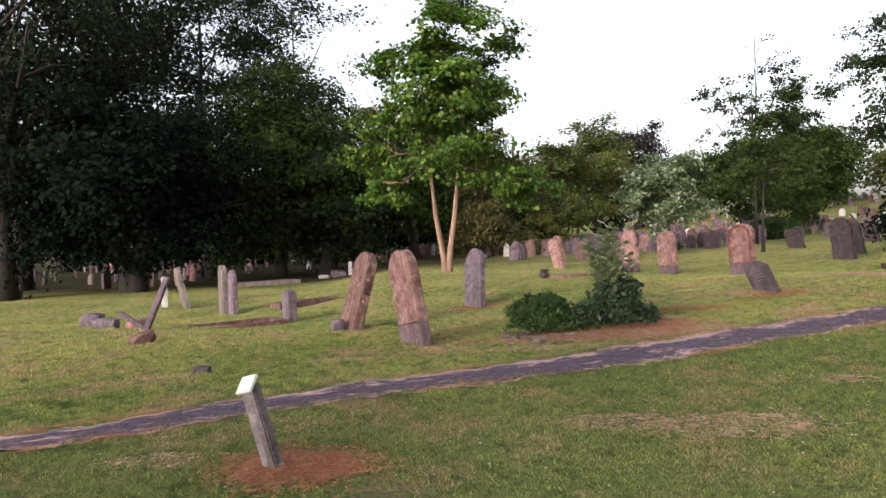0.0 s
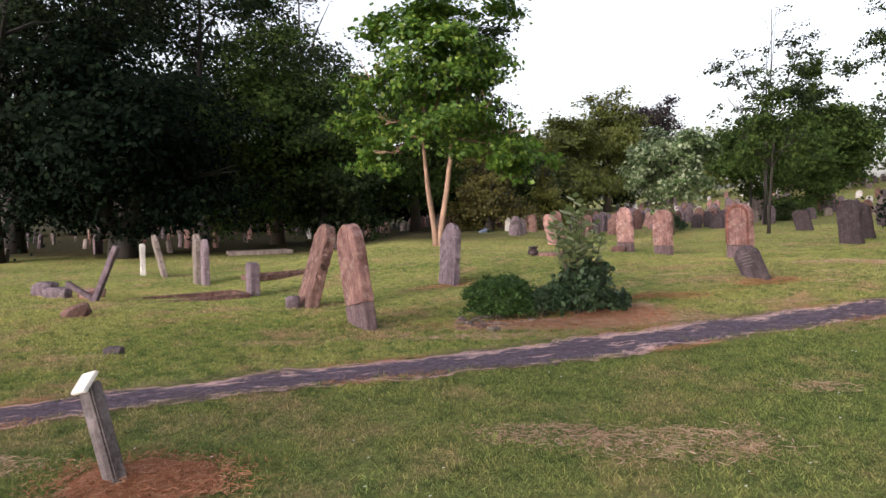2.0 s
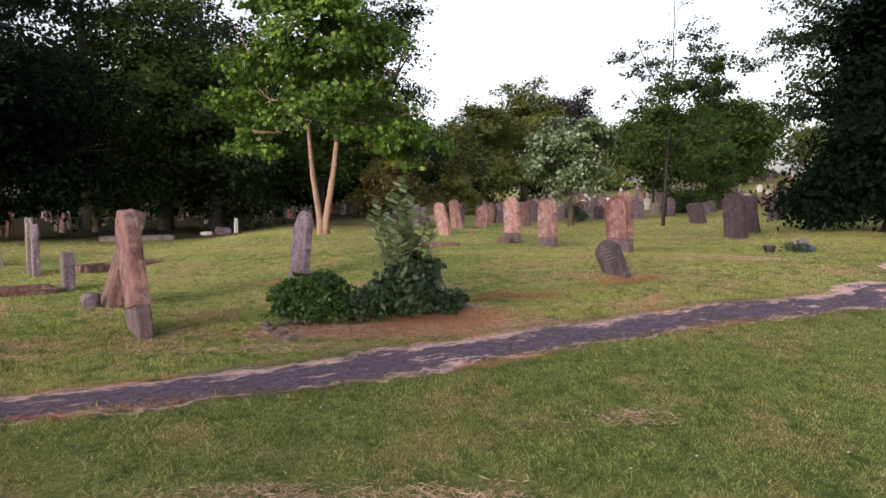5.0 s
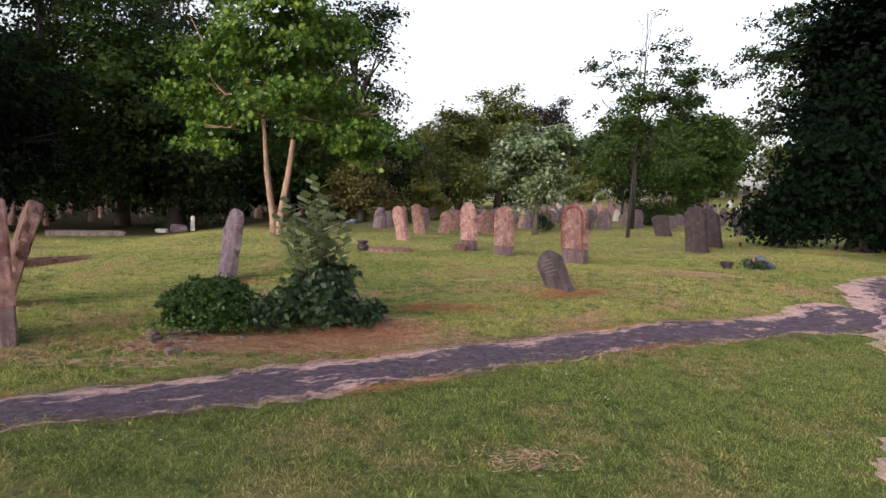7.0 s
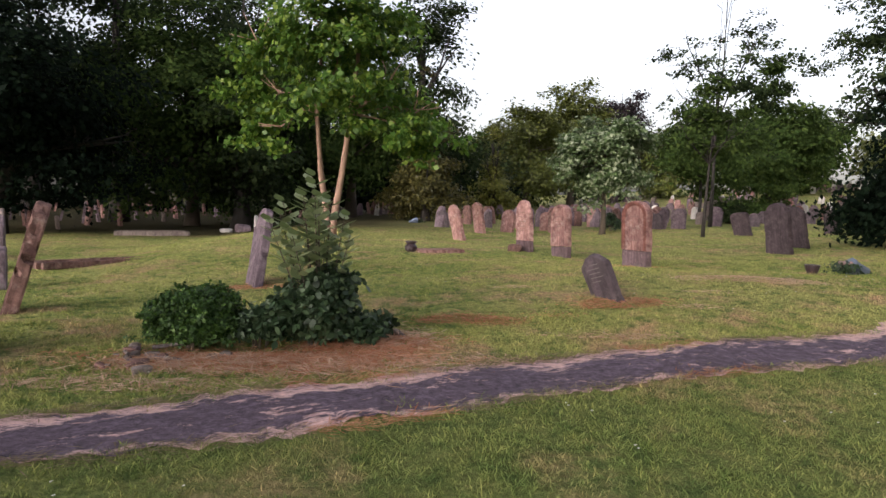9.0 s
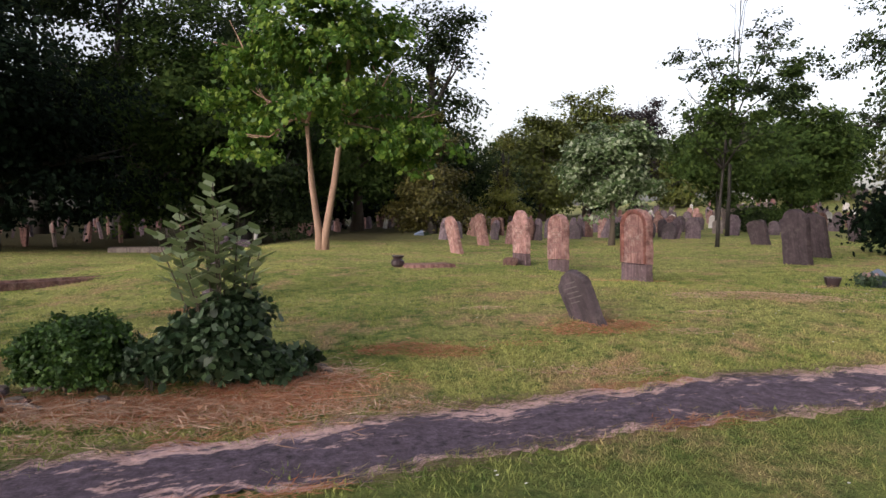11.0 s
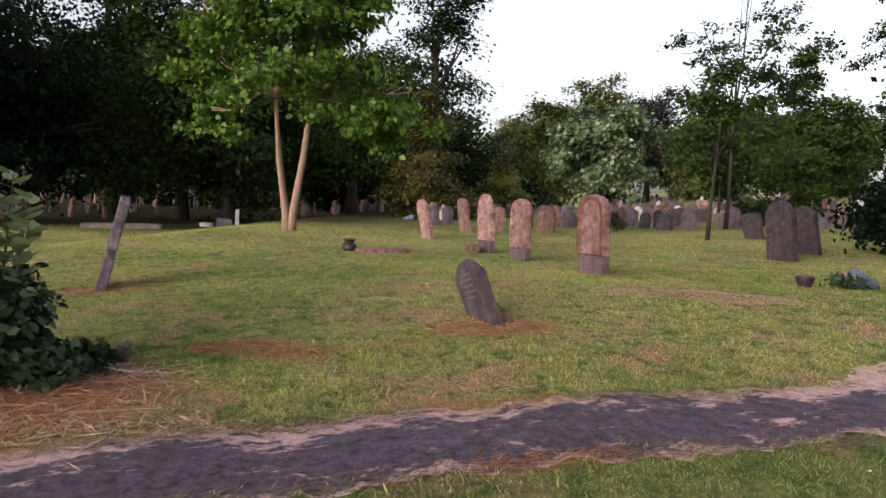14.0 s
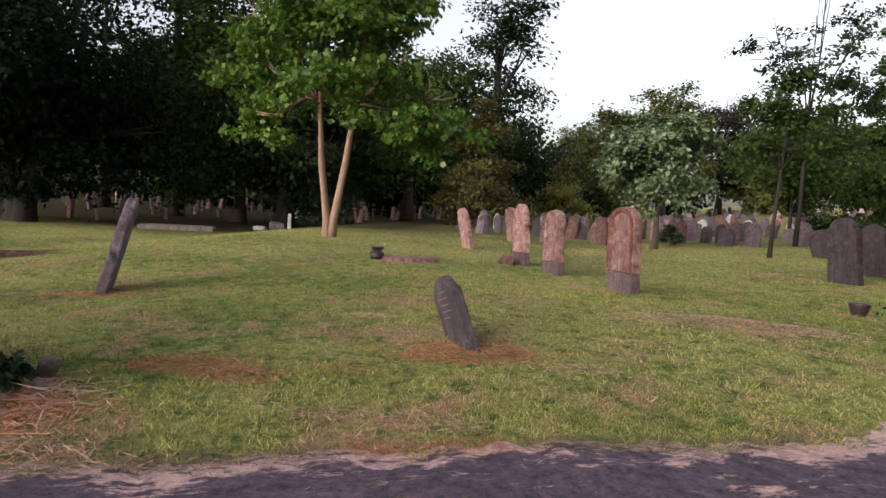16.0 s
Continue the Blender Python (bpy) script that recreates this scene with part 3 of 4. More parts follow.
def inscription(parent, w, z0, z1, rows, depth, mat, seed):
    """Bars that stand for worn lettering."""
    g = random.Random(seed)
    for i in range(rows):
        z = z1 - (z1 - z0) * i / max(1, rows - 1)
        k = w * g.uniform(0.55, 0.95)
        bm = bmesh.new()
        box(bm, k, 0.005, 0.010, Matrix.Translation((g.uniform(-.02, .02), -depth / 2 - 0.003, z)), 0.002)
        part("inscription_line", bm, mat, parent, "worn illegible line of lettering")


def stone_pose(x, y, lean, turn, sink=0.0):
    tilt = math.atan(math.hypot(*lean))
    axis = Vector((-lean[1], lean[0], 0))
    r = Matrix.Rotation(tilt, 4, axis) if axis.length > 1e-6 else Matrix()
    return Matrix.Translation((x, y, ground_z(x, y) - sink)) @ r @ pose(0, 0, 0, 0, 0, turn)


def headstone(x, y, kind, w, h, d, mat, label, lean=(0, 0), turn=NORMAL, plinth=0.0, plinth_mat=None, border=None, rows=0, ink=None, group="headstones", seed=1, chips=1.0):
    """lean: the top's shift for each metre of height."""
    top = thing("headstone", x, y, label, "headstone", group, m=stone_pose(x, y, lean, turn))
    bm = bmesh.new()
    if group == "headstones":
        worn_slab(bm, kind, w, h, d, plinth or -.25, seed + x * 3 + y, chips)
    else:
        slab(bm, outline(kind, w, h), d, 0.014)
    part("slab", bm, mat, top)
    if plinth:
        bm = bmesh.new()
        worn_slab(bm, "block", w * 1.0, plinth - .004, d * 1.0, -.25, seed + x, .6)
        part("plinth", bm, plinth_mat or mat, top, "greyer damp-stained lower block")
    if border:
        bm = bmesh.new()
        arch_border(bm, kind, w, h, d, plinth + .01, w * .12, .03)
        part("border_moulding", bm, border, top, "raised arched moulding")
    if rows:
        inscription(top, w * 0.58, max(plinth + 0.14, h * 0.40), h * 0.76, rows, d, ink or INKDARK, seed)
    return top


headstone(-1.50, 10.30, "round", .60, 1.22, .15, BROWNSTONE, "brown sandstone headstone leaning sideways, broken at its foot", (.27, .10), chips=2.6)
headstone(-0.38, 8.12, "round", .60, 1.17, .13, SANDSTONE, "tall pinkish-brown round-topped headstone leaning over the grass", (-.15, .14), chips=.5, plinth=.26, plinth_mat=DAMPSTONE)
headstone(0.51, 12.48, "shoulder", .60, 1.14, .11, GREYSTONE, "thin grey weathered headstone leaning heavily", (.04, .44), chips=1.6)
headstone(-2.89, 12.32, "low", .42, .58, .16, GREYSTONE, "small grey upright headstone at a kerbed grave")
headstone(-5.4, 16.3, "gothic", .55, 1.17, .13, PALESTONE, "narrow pale grey headstone standing in a pair")
headstone(-4.95, 15.6, "gothic", .5, 1.02, .12, GREYSTONE, "lower grey headstone standing in a pair")
headstone(-7.05, 18.3, "shoulder", .6, 1.13, .12, PALESTONE, "pale headstone leaning backwards", (-.24, 0))
headstone(-7.9, 18.9, "low", .34, .86, .12, WHITESTONE, "small white marble marker with a flat top")
headstone(4.97, 18.25, "gothic", .58, 1.13, .12, SANDSTONE, "pinkish sandstone headstone with a narrow rounded top", (-.05, 0), turn=-67, plinth=.24, plinth_mat=DAMPSTONE, rows=5)
headstone(5.54, 16.92, "round", .57, 1.07, .12, SANDSTONE, "pink sandstone headstone with arched top", (-.01, .06), turn=-67, plinth=.22, plinth_mat=DAMPSTONE, border=SANDSTONE, rows=5)
headstone(6.41, 14.6, "round", .63, 1.12, .13, SANDSTONE, "red sandstone headstone with arched moulding and grey plinth", (-.03, .0), turn=-67, plinth=.28, plinth_mat=DAMPSTONE, border=REDSTONE, rows=3)
headstone(3.62, 21.7, "gothic", .5, .98, .12, SANDSTONE, "pale pink headstone leaning to one side", (-.24, .0))
headstone(4.46, 26.5, "round", .55, 1.06, .13, SANDSTONE, "pinkish headstone leaning slightly", (-.16, 0))
headstone(4.83, 10.12, "peak", .41, .50, .08, DARKSTONE, "small dark slate headstone leaning sideways with pale lettering", (-.40, .12), turn=-62, rows=5, ink=INK, chips=.7)
headstone(10.35, 17.65, "shoulder", .56, 1.1, .15, BLACKSTONE, "dark blackened headstone with shouldered top", (-.12, 0))
headstone(11.45, 19.0, "peak", .52, .98, .13, BLACKSTONE, "dark headstone with pointed top leaning back", (-.18, .05))
headstone(12.55, 24.4, "low", .6, .75, .13, BLACKSTONE, "dark low headstone tipped to one side", (-.28, 0))
headstone(16.9, 27.1, "low", .6, .85, .13, BLACKSTONE, "dark grey headstone near the yew", (-.1, 0))

# far stones, built once a kind and copied
FAR_KINDS = [("round", .58, .85, SANDSTONE), ("gothic", .55, .95, BROWNSTONE), ("shoulder", .6, .9, GREYSTONE), ("low", .55, .62, PALESTONE), ("peak", .5, .8, WHITESTONE), ("round", .55, .75, DARKSTONE)]
FAR_LABEL = ["weathered pink sandstone headstone among many", "pointed brown headstone among many", "grey shouldered headstone among many", "low pale headstone among many", "white marble headstone among many", "dark headstone among many"]
far_first = [headstone(8 + 1.2 * i, 33 + 0.7 * i, k, w, h, .12, mat, FAR_LABEL[i], group="far rows of headstones") for i, (k, w, h, mat) in enumerate(FAR_KINDS)]


def field_poses(x0, x1, y0, y1, n, weights, seed):
    """Uneven rows of leaning stones: which kind, and where."""
    g = random.Random(seed)
    for _ in range(n):
        x, y = g.uniform(x0, x1), g.uniform(y0, y1)
        y = y0 + round((y - y0) / 1.9) * 1.9 + (x - x0) * 0.25 + g.uniform(-.25, .25)
        lean = (g.gauss(0, .10), g.gauss(0, .08))
        yield g.choices(range(6), weights)[0], stone_pose(x, y, lean, NORMAL + g.gauss(0, 9), g.uniform(0, .14))


def stone_field(*rows):
    for kind, m in field_poses(*rows):
        copy_thing(far_first[kind], m)


def far_stones(*rows):
    """The furthest stones, joined."""
    verts, faces, mats = [], [], []
    for kind, m in field_poses(*rows):
        me = far_first[kind].children[0].data
        base = len(verts)
        verts += [m @ v.co for v in me.vertices]
        faces += [tuple(base + k for k in f.vertices) for f in me.polygons]
        mats += [kind] * len(me.polygons)
    me = mesh_from("far_headstones", verts, faces, FAR_KINDS[0][3])
    for k in FAR_KINDS[1:]:
        me.materials.append(k[3])
    me.polygons.foreach_set("material_index", mats)
    tagged(new("far_headstones", me), "crowded pale and dark headstones on the far slope", "headstones", kind="stuff")


stone_field(3, 13, 27, 44, 85, (2, 4, 4, 1, .3, 5), 1)
stone_field(12, 42, 30, 50, 85, (1, 2, 4, 3, 1.5, 4), 2)
stone_field(-34, 3, 36, 62, 120, (4, 4, 3, 3, .9, 2), 3)
stone_field(-30, -8, 22, 36, 34, (1, 2, 4, 3, 1, 3), 31)
stone_field(-4, 5, 46, 54, 34, (4, 2, 1, 4, .5, 0), 14)
far_stones(18, 60, 48, 88, 190, (1, 1, 3, 4, 4, 2), 12)

# ---- graves, kerbs and clutter ----


def kerb_grave(x, y, length, width, turn, mat, label, h=0.10):
    top = thing("grave_kerb", x, y, label, "grave kerb", "grave kerbs", m=pose(x, y, ground_z(x, y) - 0.02, 0, 0, turn))
    for sx, sy, px, py in ((length, .12, 0, width / 2), (length, .12, 0, -width / 2), (.12, width - .13, length / 2, 0), (.12, width - .13, -length / 2, 0)):
        bm = bmesh.new()
        box(bm, sx, sy, h + 0.06, Matrix.Translation((px, py, -0.06)), 0.012)
        part("kerb_stone", bm, mat, top)
    return top


kerb_grave(-3.75, 11.6, 1.75, .75, 38, BROWNSTONE, "low brown kerb round a grassed grave", .08)
kerb_grave(-2.7, 15.5, 2.8, .45, 48, BROWNSTONE, "low brown kerb round a grassed grave", .055)
kerb_grave(-7.4, 28.1, 2.4, 1.0, 25, PALESTONE, "raised pale kerb grave with a flat end stone", .17)

# ---- trees ----
tree("twin_stemmed_tree", 0.0, 22.2, "young twin-stemmed tree with tan bark and fresh green leaves", BARK_WARM, LEAF_FRESH, .12, 3.2,
     [(.2, 0, 5.4, 1.9, 1.9, 2.0), (-1.5, .2, 3.9, 1.2, 1.2, .9), (-2.0, -.3, 5.2, 1.0, 1.1, .9), (1.6, -.2, 4.3, 1.1, 1.1, .8), (2.3, .3, 3.5, .9, .9, .9), (2.6, 0, 2.7, .6, .6, .6), (-1.3, -.5, 2.9, .8, .8, .6), (1.7, -.6, 3.0, .8, .7, .6),
      (-.9, .5, 7.0, 1.2, 1.2, 1.0), (.9, -.4, 7.4, 1.4, 1.3, 1.1), (.2, .2, 8.6, 1.2, 1.2, .8), (2.0, .2, 6.0, 1.0, 1.0, .9), (-.3, -1.4, 3.9, .9, .8, .7), (-2.3, 0, 3.4, .6, .6, .5), (.1, -1.2, 6.0, 1.2, .9, .9), (-2.9, .1, 4.1, .7, .7, .5), (3.0, -.2, 3.0, .6, .6, .5), (-1.9, .3, 7.3, .8, .8, .6), (2.1, .2, 7.6, .8, .8, .6)], 640, 34, .17, .16,
     stems=[[(-.02, 0, -.2), (-.08, 0, .45), (-.28, 0, 1.8), (-.42, 0, 3.4), (-.3, .2, 5.6)], [(.06, 0, -.2), (.1, 0, .45), (.32, 0, 1.8), (.52, 0, 3.4), (.8, -.1, 5.8)]], fill=.3, slim=.42)
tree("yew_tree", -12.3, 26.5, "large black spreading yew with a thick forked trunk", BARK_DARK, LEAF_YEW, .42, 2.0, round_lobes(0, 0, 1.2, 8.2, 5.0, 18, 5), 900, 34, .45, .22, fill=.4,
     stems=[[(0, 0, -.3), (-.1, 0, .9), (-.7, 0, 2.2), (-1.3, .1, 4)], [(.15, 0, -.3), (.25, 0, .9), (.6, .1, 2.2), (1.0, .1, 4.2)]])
tree("tree", -16, 24.5, "tall tree overhanging the graves, with shade in its leaf colour", BARK_DARK, LEAF_SHADED, .40, 5.0, round_lobes(0, 0, 4.2, 17, 6.0, 18, 6), 620, 34, .42, .22, slim=.26)
tree("tree", -19.5, 31, "tall dense dark tree behind the yew", BARK_DARK, LEAF_SHADED, .5, 6, round_lobes(0, 0, 3.5, 21, 7.0, 22, 51), 900, 32, .5, .27, slim=.28)
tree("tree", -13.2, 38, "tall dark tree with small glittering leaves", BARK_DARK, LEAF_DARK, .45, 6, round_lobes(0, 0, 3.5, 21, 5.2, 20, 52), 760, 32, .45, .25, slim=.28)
tree("tree", -8.8, 36, "broad dark green tree with brown trunk", BARK, LEAF_MID, .35, 2.6, round_lobes(0, 0, 1.1, 10.5, 5.0, 16, 7), 700, 34, .5, .24)
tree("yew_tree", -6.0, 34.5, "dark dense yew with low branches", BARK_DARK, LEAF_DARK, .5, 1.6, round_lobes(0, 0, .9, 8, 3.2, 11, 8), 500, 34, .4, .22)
tree("tree", -2.0, 42, "mid-green tree behind the graves", BARK, LEAF_MID, .35, 3, round_lobes(0, 0, 1.6, 10, 4.6, 14, 9), 600, 34, .5, .26)
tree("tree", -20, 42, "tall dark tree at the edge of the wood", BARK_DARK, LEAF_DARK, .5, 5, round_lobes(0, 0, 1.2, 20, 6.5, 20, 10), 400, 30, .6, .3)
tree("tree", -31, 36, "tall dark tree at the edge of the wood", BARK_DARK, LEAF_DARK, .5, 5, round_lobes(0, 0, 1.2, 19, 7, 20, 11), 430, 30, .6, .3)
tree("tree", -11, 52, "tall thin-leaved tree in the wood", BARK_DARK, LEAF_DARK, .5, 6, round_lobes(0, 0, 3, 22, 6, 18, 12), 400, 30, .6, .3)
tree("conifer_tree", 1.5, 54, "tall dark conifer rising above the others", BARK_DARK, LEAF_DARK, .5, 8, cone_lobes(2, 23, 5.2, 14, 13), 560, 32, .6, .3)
tree("conifer_tree", 2.3, 38, "bronze-green rounded conifer with low skirts", BARK_DARK, LEAF_BRONZE, .3, 1.0, cone_lobes(.3, 6.8, 2.3, 10, 14), 520, 34, .26, .17)
tree("conifer_tree", 6.3, 46, "small golden conifer beyond the headstones", BARK_DARK, LEAF_GOLD, .2, 1.0, cone_lobes(.3, 5.2, 1.7, 8, 15), 260, 30, .26, .18)
tree("whitebeam_tree", 8.6, 26.4, "small silvery-leaved whitebeam tree", BARK, LEAF_SILVER, .11, 1.4, round_lobes(0, 0, 1.35, 3.95, 1.62, 15, 16), 480, 30, .14, .15)
tree("ornamental_tree", 11.0, 23.7, "slim young tree with a dark trunk", BARK_DARK, LEAF_MID, .055, 2.2, round_lobes(.2, .2, 2.0, 4.7, 1.4, 9, 17), 150, 30, .2, .14, lean=(.15, 0))
tree("rowan_tree", 14.2, 31.3, "airy tree with sparse feathery leaves", BARK_DARK, LEAF_DARK, .08, 4.2,
     [(0, 0, 6.6, 2.7, 2.7, 2.6), (-1.4, 0, 5.2, 1.2, 1.2, .9), (1.5, .3, 5.6, 1.2, 1.2, .9), (.2, 0, 8.6, 1.3, 1.3, .9), (-1.2, .2, 7.3, 1.0, 1.0, .8), (1.4, -.2, 7.6, 1.0, 1.0, .7)], 150, 30, .15, .15, fill=.55)
tree("tree", 15.5, 36, "mid-green tree with a short trunk", BARK_DARK, LEAF_MID, .09, 2.2, round_lobes(0, 0, 1.9, 5.2, 2.4, 12, 19), 380, 32, .35, .2)
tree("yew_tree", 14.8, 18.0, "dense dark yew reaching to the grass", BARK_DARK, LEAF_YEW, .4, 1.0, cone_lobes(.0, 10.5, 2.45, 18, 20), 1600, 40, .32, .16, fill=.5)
tree("tree", 22.1, 43, "dense pointed dark green tree on the slope", BARK_DARK, LEAF_MID, .22, 2, round_lobes(0, 0, 1.3, 7.0, 2.9, 14, 21)[:13] + cone_lobes(5.2, 9.0, 1.9, 6, 3), 620, 32, .3, .24)
tree("tree", 35, 50, "large open-leaved tree beyond the yew", BARK_DARK, LEAF_DARK, .4, 6, round_lobes(0, 0, 2.5, 18, 6.2, 16, 22), 430, 34, .40, .3)
tree("tree", 17, 77, "round olive-green tree in the distance", BARK, LEAF_OLIVE, .4, 4, round_lobes(0, 0, 1.5, 13.8, 4.4, 14, 23), 560, 30, .5, .36)
tree("tree", 11.5, 70, "lower olive-green tree in the distance", BARK, LEAF_OLIVE, .4, 4, round_lobes(0, 0, .8, 10.5, 4.6, 14, 26), 520, 30, .5, .36)
tree("copper_beech", 25, 88, "dark purple-leaved tree in the distance", BARK_DARK, LEAF_PURPLE, .4, 5, round_lobes(0, 0, 3, 14.5, 4.2, 12, 24), 350, 30, .5, .36)
# added bushes, near black to stand in for the shade under the wood
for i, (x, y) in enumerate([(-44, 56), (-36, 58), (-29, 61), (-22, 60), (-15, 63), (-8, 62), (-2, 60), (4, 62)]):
    tree("holly_bush", x, y, "added near-black bush standing in for the shade under the wood", BARK_DARK, LEAF_YEW, .2, 1, round_lobes(0, 0, .1, 5 + i % 3, 4.4, 8, 90 + i), 240, 30, .5, .4, limbs=2, category="bush")

g = random.Random(5)
for i, x in enumerate(range(-70, 75, 9)):
    y = 78 + g.uniform(-8, 10)
    h = g.uniform(9, 12) + (8 if x < -8 else 0) - (3 if x > 25 else 0)
    tree("tree", x + g.uniform(-2, 2), y, "distant green tree in the belt behind the cemetery", BARK_DARK, (LEAF_MID, LEAF_DARK, LEAF_OLIVE)[i % 3], .4, 3,
         round_lobes(0, 0, .8, h, 6.2, 12, 40 + i), 400, 28, .7, .44, limbs=3)

# unseen trees added behind and beside the walker, only to darken the near grass
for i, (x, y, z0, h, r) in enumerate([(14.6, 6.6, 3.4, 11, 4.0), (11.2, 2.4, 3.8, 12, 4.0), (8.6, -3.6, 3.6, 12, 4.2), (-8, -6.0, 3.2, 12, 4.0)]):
    tree("tree", x, y, "unseen tree added to darken the near grass", BARK_DARK, LEAF_DARK, .35, 3.2, round_lobes(0, 0, z0, h, r, 12, 70 + i), 560, 26, .42, .40, limbs=4)

# ---- shrubs ----


def shrub(name, x, y, label, leaf, lobes, clumps, per, spread, size, shoots=0, slim=0.32):
    top = thing(name, x, y, label, "shrub")
    for i in range(9):
        a = i * 2.4
        bm = bmesh.new()
        r = lobes[0][3] * 0.7
        tube(bm, [(0.05 * math.cos(a), 0.05 * math.sin(a), -.03), (r * .4 * math.cos(a), r * .4 * math.sin(a), lobes[0][2] * .6), (r * math.cos(a), r * math.sin(a), lobes[0][2] * 1.2)], [.012, .009, .004], 5)
        part("stem", bm, BARK, top)
    part_mesh("foliage", leaves_at("foliage", crown_points(lobes, clumps, per, spread, .35), size, leaf, slim, .6, True), top)
    g2 = random.Random(3)
    for i in range(shoots):
        a, r = g2.uniform(0, 6.28), .03 + .36 * g2.random() ** 1.6
        h = g2.uniform(1.12, 1.42) - r * 1.0
        p0, p1 = Vector((r * .4 * math.cos(a), r * .4 * math.sin(a), .35)), Vector((r * math.cos(a) - .05, r * math.sin(a), h))
        bm = bmesh.new()
        tube(bm, [p0, p0.lerp(p1, .5), p1], [.007, .005, .003], 5)
        shoot = part("shoot", bm, BARK, top)
        pts = np.array([p0.lerp(p1, k) for k in np.linspace(.35, 1, 16)]) + rng.normal(size=(16, 3)) * .012
        d = np.stack([np.cos(np.arange(16) * 2.4), np.sin(np.arange(16) * 2.4), np.full(16, .45)], 1) * .13
        side = np.cross(d, (0, 0, 1.0))
        side /= np.linalg.norm(side, axis=1)[:, None]
        part_mesh("shoot_leaves", blades("shoot_leaves", pts, d, side * .04, LEAF_PALE, True), shoot, "pale young leaves")
    return top


shrub("box_bush", 1.16, 8.35, "low clipped bright green box bush by the path", LEAF_BOX, [(0, 0, .28, .29, .26, .24), (-.15, 0, .22, .2, .2, .2), (.13, .02, .30, .18, .2, .2), (.02, -.08, .2, .26, .2, .2)], 1500, 26, .022, .030)
shrub("shrub", 1.66, 8.42, "small dark green shrub in the straw bed", LEAF_SHRUB, [(0, 0, .16, .22, .2, .16)], 150, 20, .04, .05)
shrub("tall_shrub", 2.10, 8.42, "tall dark green shrub with pale upright shoots", LEAF_SHRUB,
      [(0, 0, .32, .27, .27, .28), (.08, .03, .52, .2, .2, .17), (-.22, 0, .2, .2, .2, .17), (.3, -.02, .13, .18, .18, .11)], 560, 14, .05, .062, shoots=17)
shrub("shrub", 2.55, 8.55, "low leafy shoots beside a tall shrub", LEAF_SHRUB, [(0, 0, .1, .14, .14, .12)], 50, 12, .04, .075)

shrub("dwarf_conifer", 9.45, 28.6, "small dark green dwarf conifer beside the headstones", LEAF_SHRUB, [(0, 0, .28, .28, .28, .3), (0, 0, .5, .16, .16, .2)], 160, 20, .05, .08)
shrub("evergreen_bush", 17.3, 36.7, "dark rounded evergreen bush among the graves", LEAF_DARK, [(0, 0, .55, .65, .6, .55), (.2, 0, .4, .6, .5, .4)], 260, 22, .1, .13)
shrub("evergreen_bush", 19.5, 39.5, "grey-green loose bush among the graves", LEAF_MID, [(0, 0, .7, .9, .8, .7), (.5, 0, .5, .7, .6, .5)], 260, 20, .14, .14)
headstone(18.4, 41.0, "low", 1.5, 1.35, .5, PALESTONE, "broad pale stone monument on the slope")

# ---- straw and bare earth ----


def straw_patch(cx, cy, rx, ry, n, length, label, pile=0.02, mat=None):
    a, r = rng.uniform(0, 6.2832, n), np.sqrt(rng.random(n))
    r = np.where(rng.random(n) < .3, r + np.abs(rng.normal(0, .35, n)), r * .95)
    wob = np.array([1 + .3 * noise.noise((2 * math.cos(k), 2 * math.sin(k), cx)) for k in a])
    x, y = cx + rx * r * wob * np.cos(a), cy + ry * r * wob * np.sin(a)
    z = np.array([ground_z(u, v) for u, v in zip(x, y)]) + rng.uniform(.003, pile, n) * np.clip(1.3 - r, .2, 1) + np.where(r > 1, .014, 0)
    b = rng.uniform(0, 6.2832, n)
    k = length * rng.uniform(.4, 1.3, n)
    d = np.stack([np.cos(b) * k, np.sin(b) * k, rng.normal(0, .1, n) * k], 1)
    s = np.stack([-np.sin(b), np.cos(b), rng.normal(0, .3, n)], 1) * .0032
    return tagged(new("straw", blades("straw", np.stack([x, y, z], 1) - d / 2 * [1, 1, 0], d, s, mat or STRAW)), label, "straw", kind="stuff")


HAY = leaf_mat("grey_hay", (0.22, 0.17, 0.11), (0.30, 0.23, 0.15), (0.42, 0.35, 0.25), 0.15, 0.8)
straw_patch(-0.93, 4.0, .40, .27, 11000, .06, "orange-brown dry straw round the leaning post", .05)
straw_patch(1.75, 7.95, 1.1, .28, 7000, .11, "dry orange straw mulch under the shrubs", .05)
straw_patch(2.5, 8.42, .5, .4, 4500, .12, "dry orange straw heaped beside the shrub", .07)
straw_patch(4.9, 9.9, .5, .25, 2200, .07, "dry grass round the foot of the dark headstone", .03)
straw_patch(3.2, 9.35, .4, .2, 900, .1, "loose straw lying on the grass", .03)
straw_patch(6.4, 14.55, .5, .2, 900, .08, "dry grass at a headstone's foot")
straw_patch(0.6, 12.3, .6, .25, 1500, .08, "dry grass at the foot of the leaning headstone")
PALESTRAW = leaf_mat("pale_straw", (0.50, 0.30, 0.20), (0.68, 0.45, 0.33), (0.82, 0.62, 0.48), 0.15, 0.8)
straw_patch(6.9, 11.4, .95, .36, 5200, .05, "bare dry earth and straw in the grass", .012, PALESTRAW)
straw_patch(1.75, 7.85, 1.15, .30, 2200, .20, "long pale stalks lying over the straw mulch", .07, PALESTRAW)
straw_patch(2.55, 8.55, .45, .35, 1300, .20, "long pale stalks heaped beside the shrub", .09, PALESTRAW)
straw_patch(1.0, 7.35, .9, .16, 900, .14, "pale mown stalks between the bed and the path", .025, PALESTRAW)
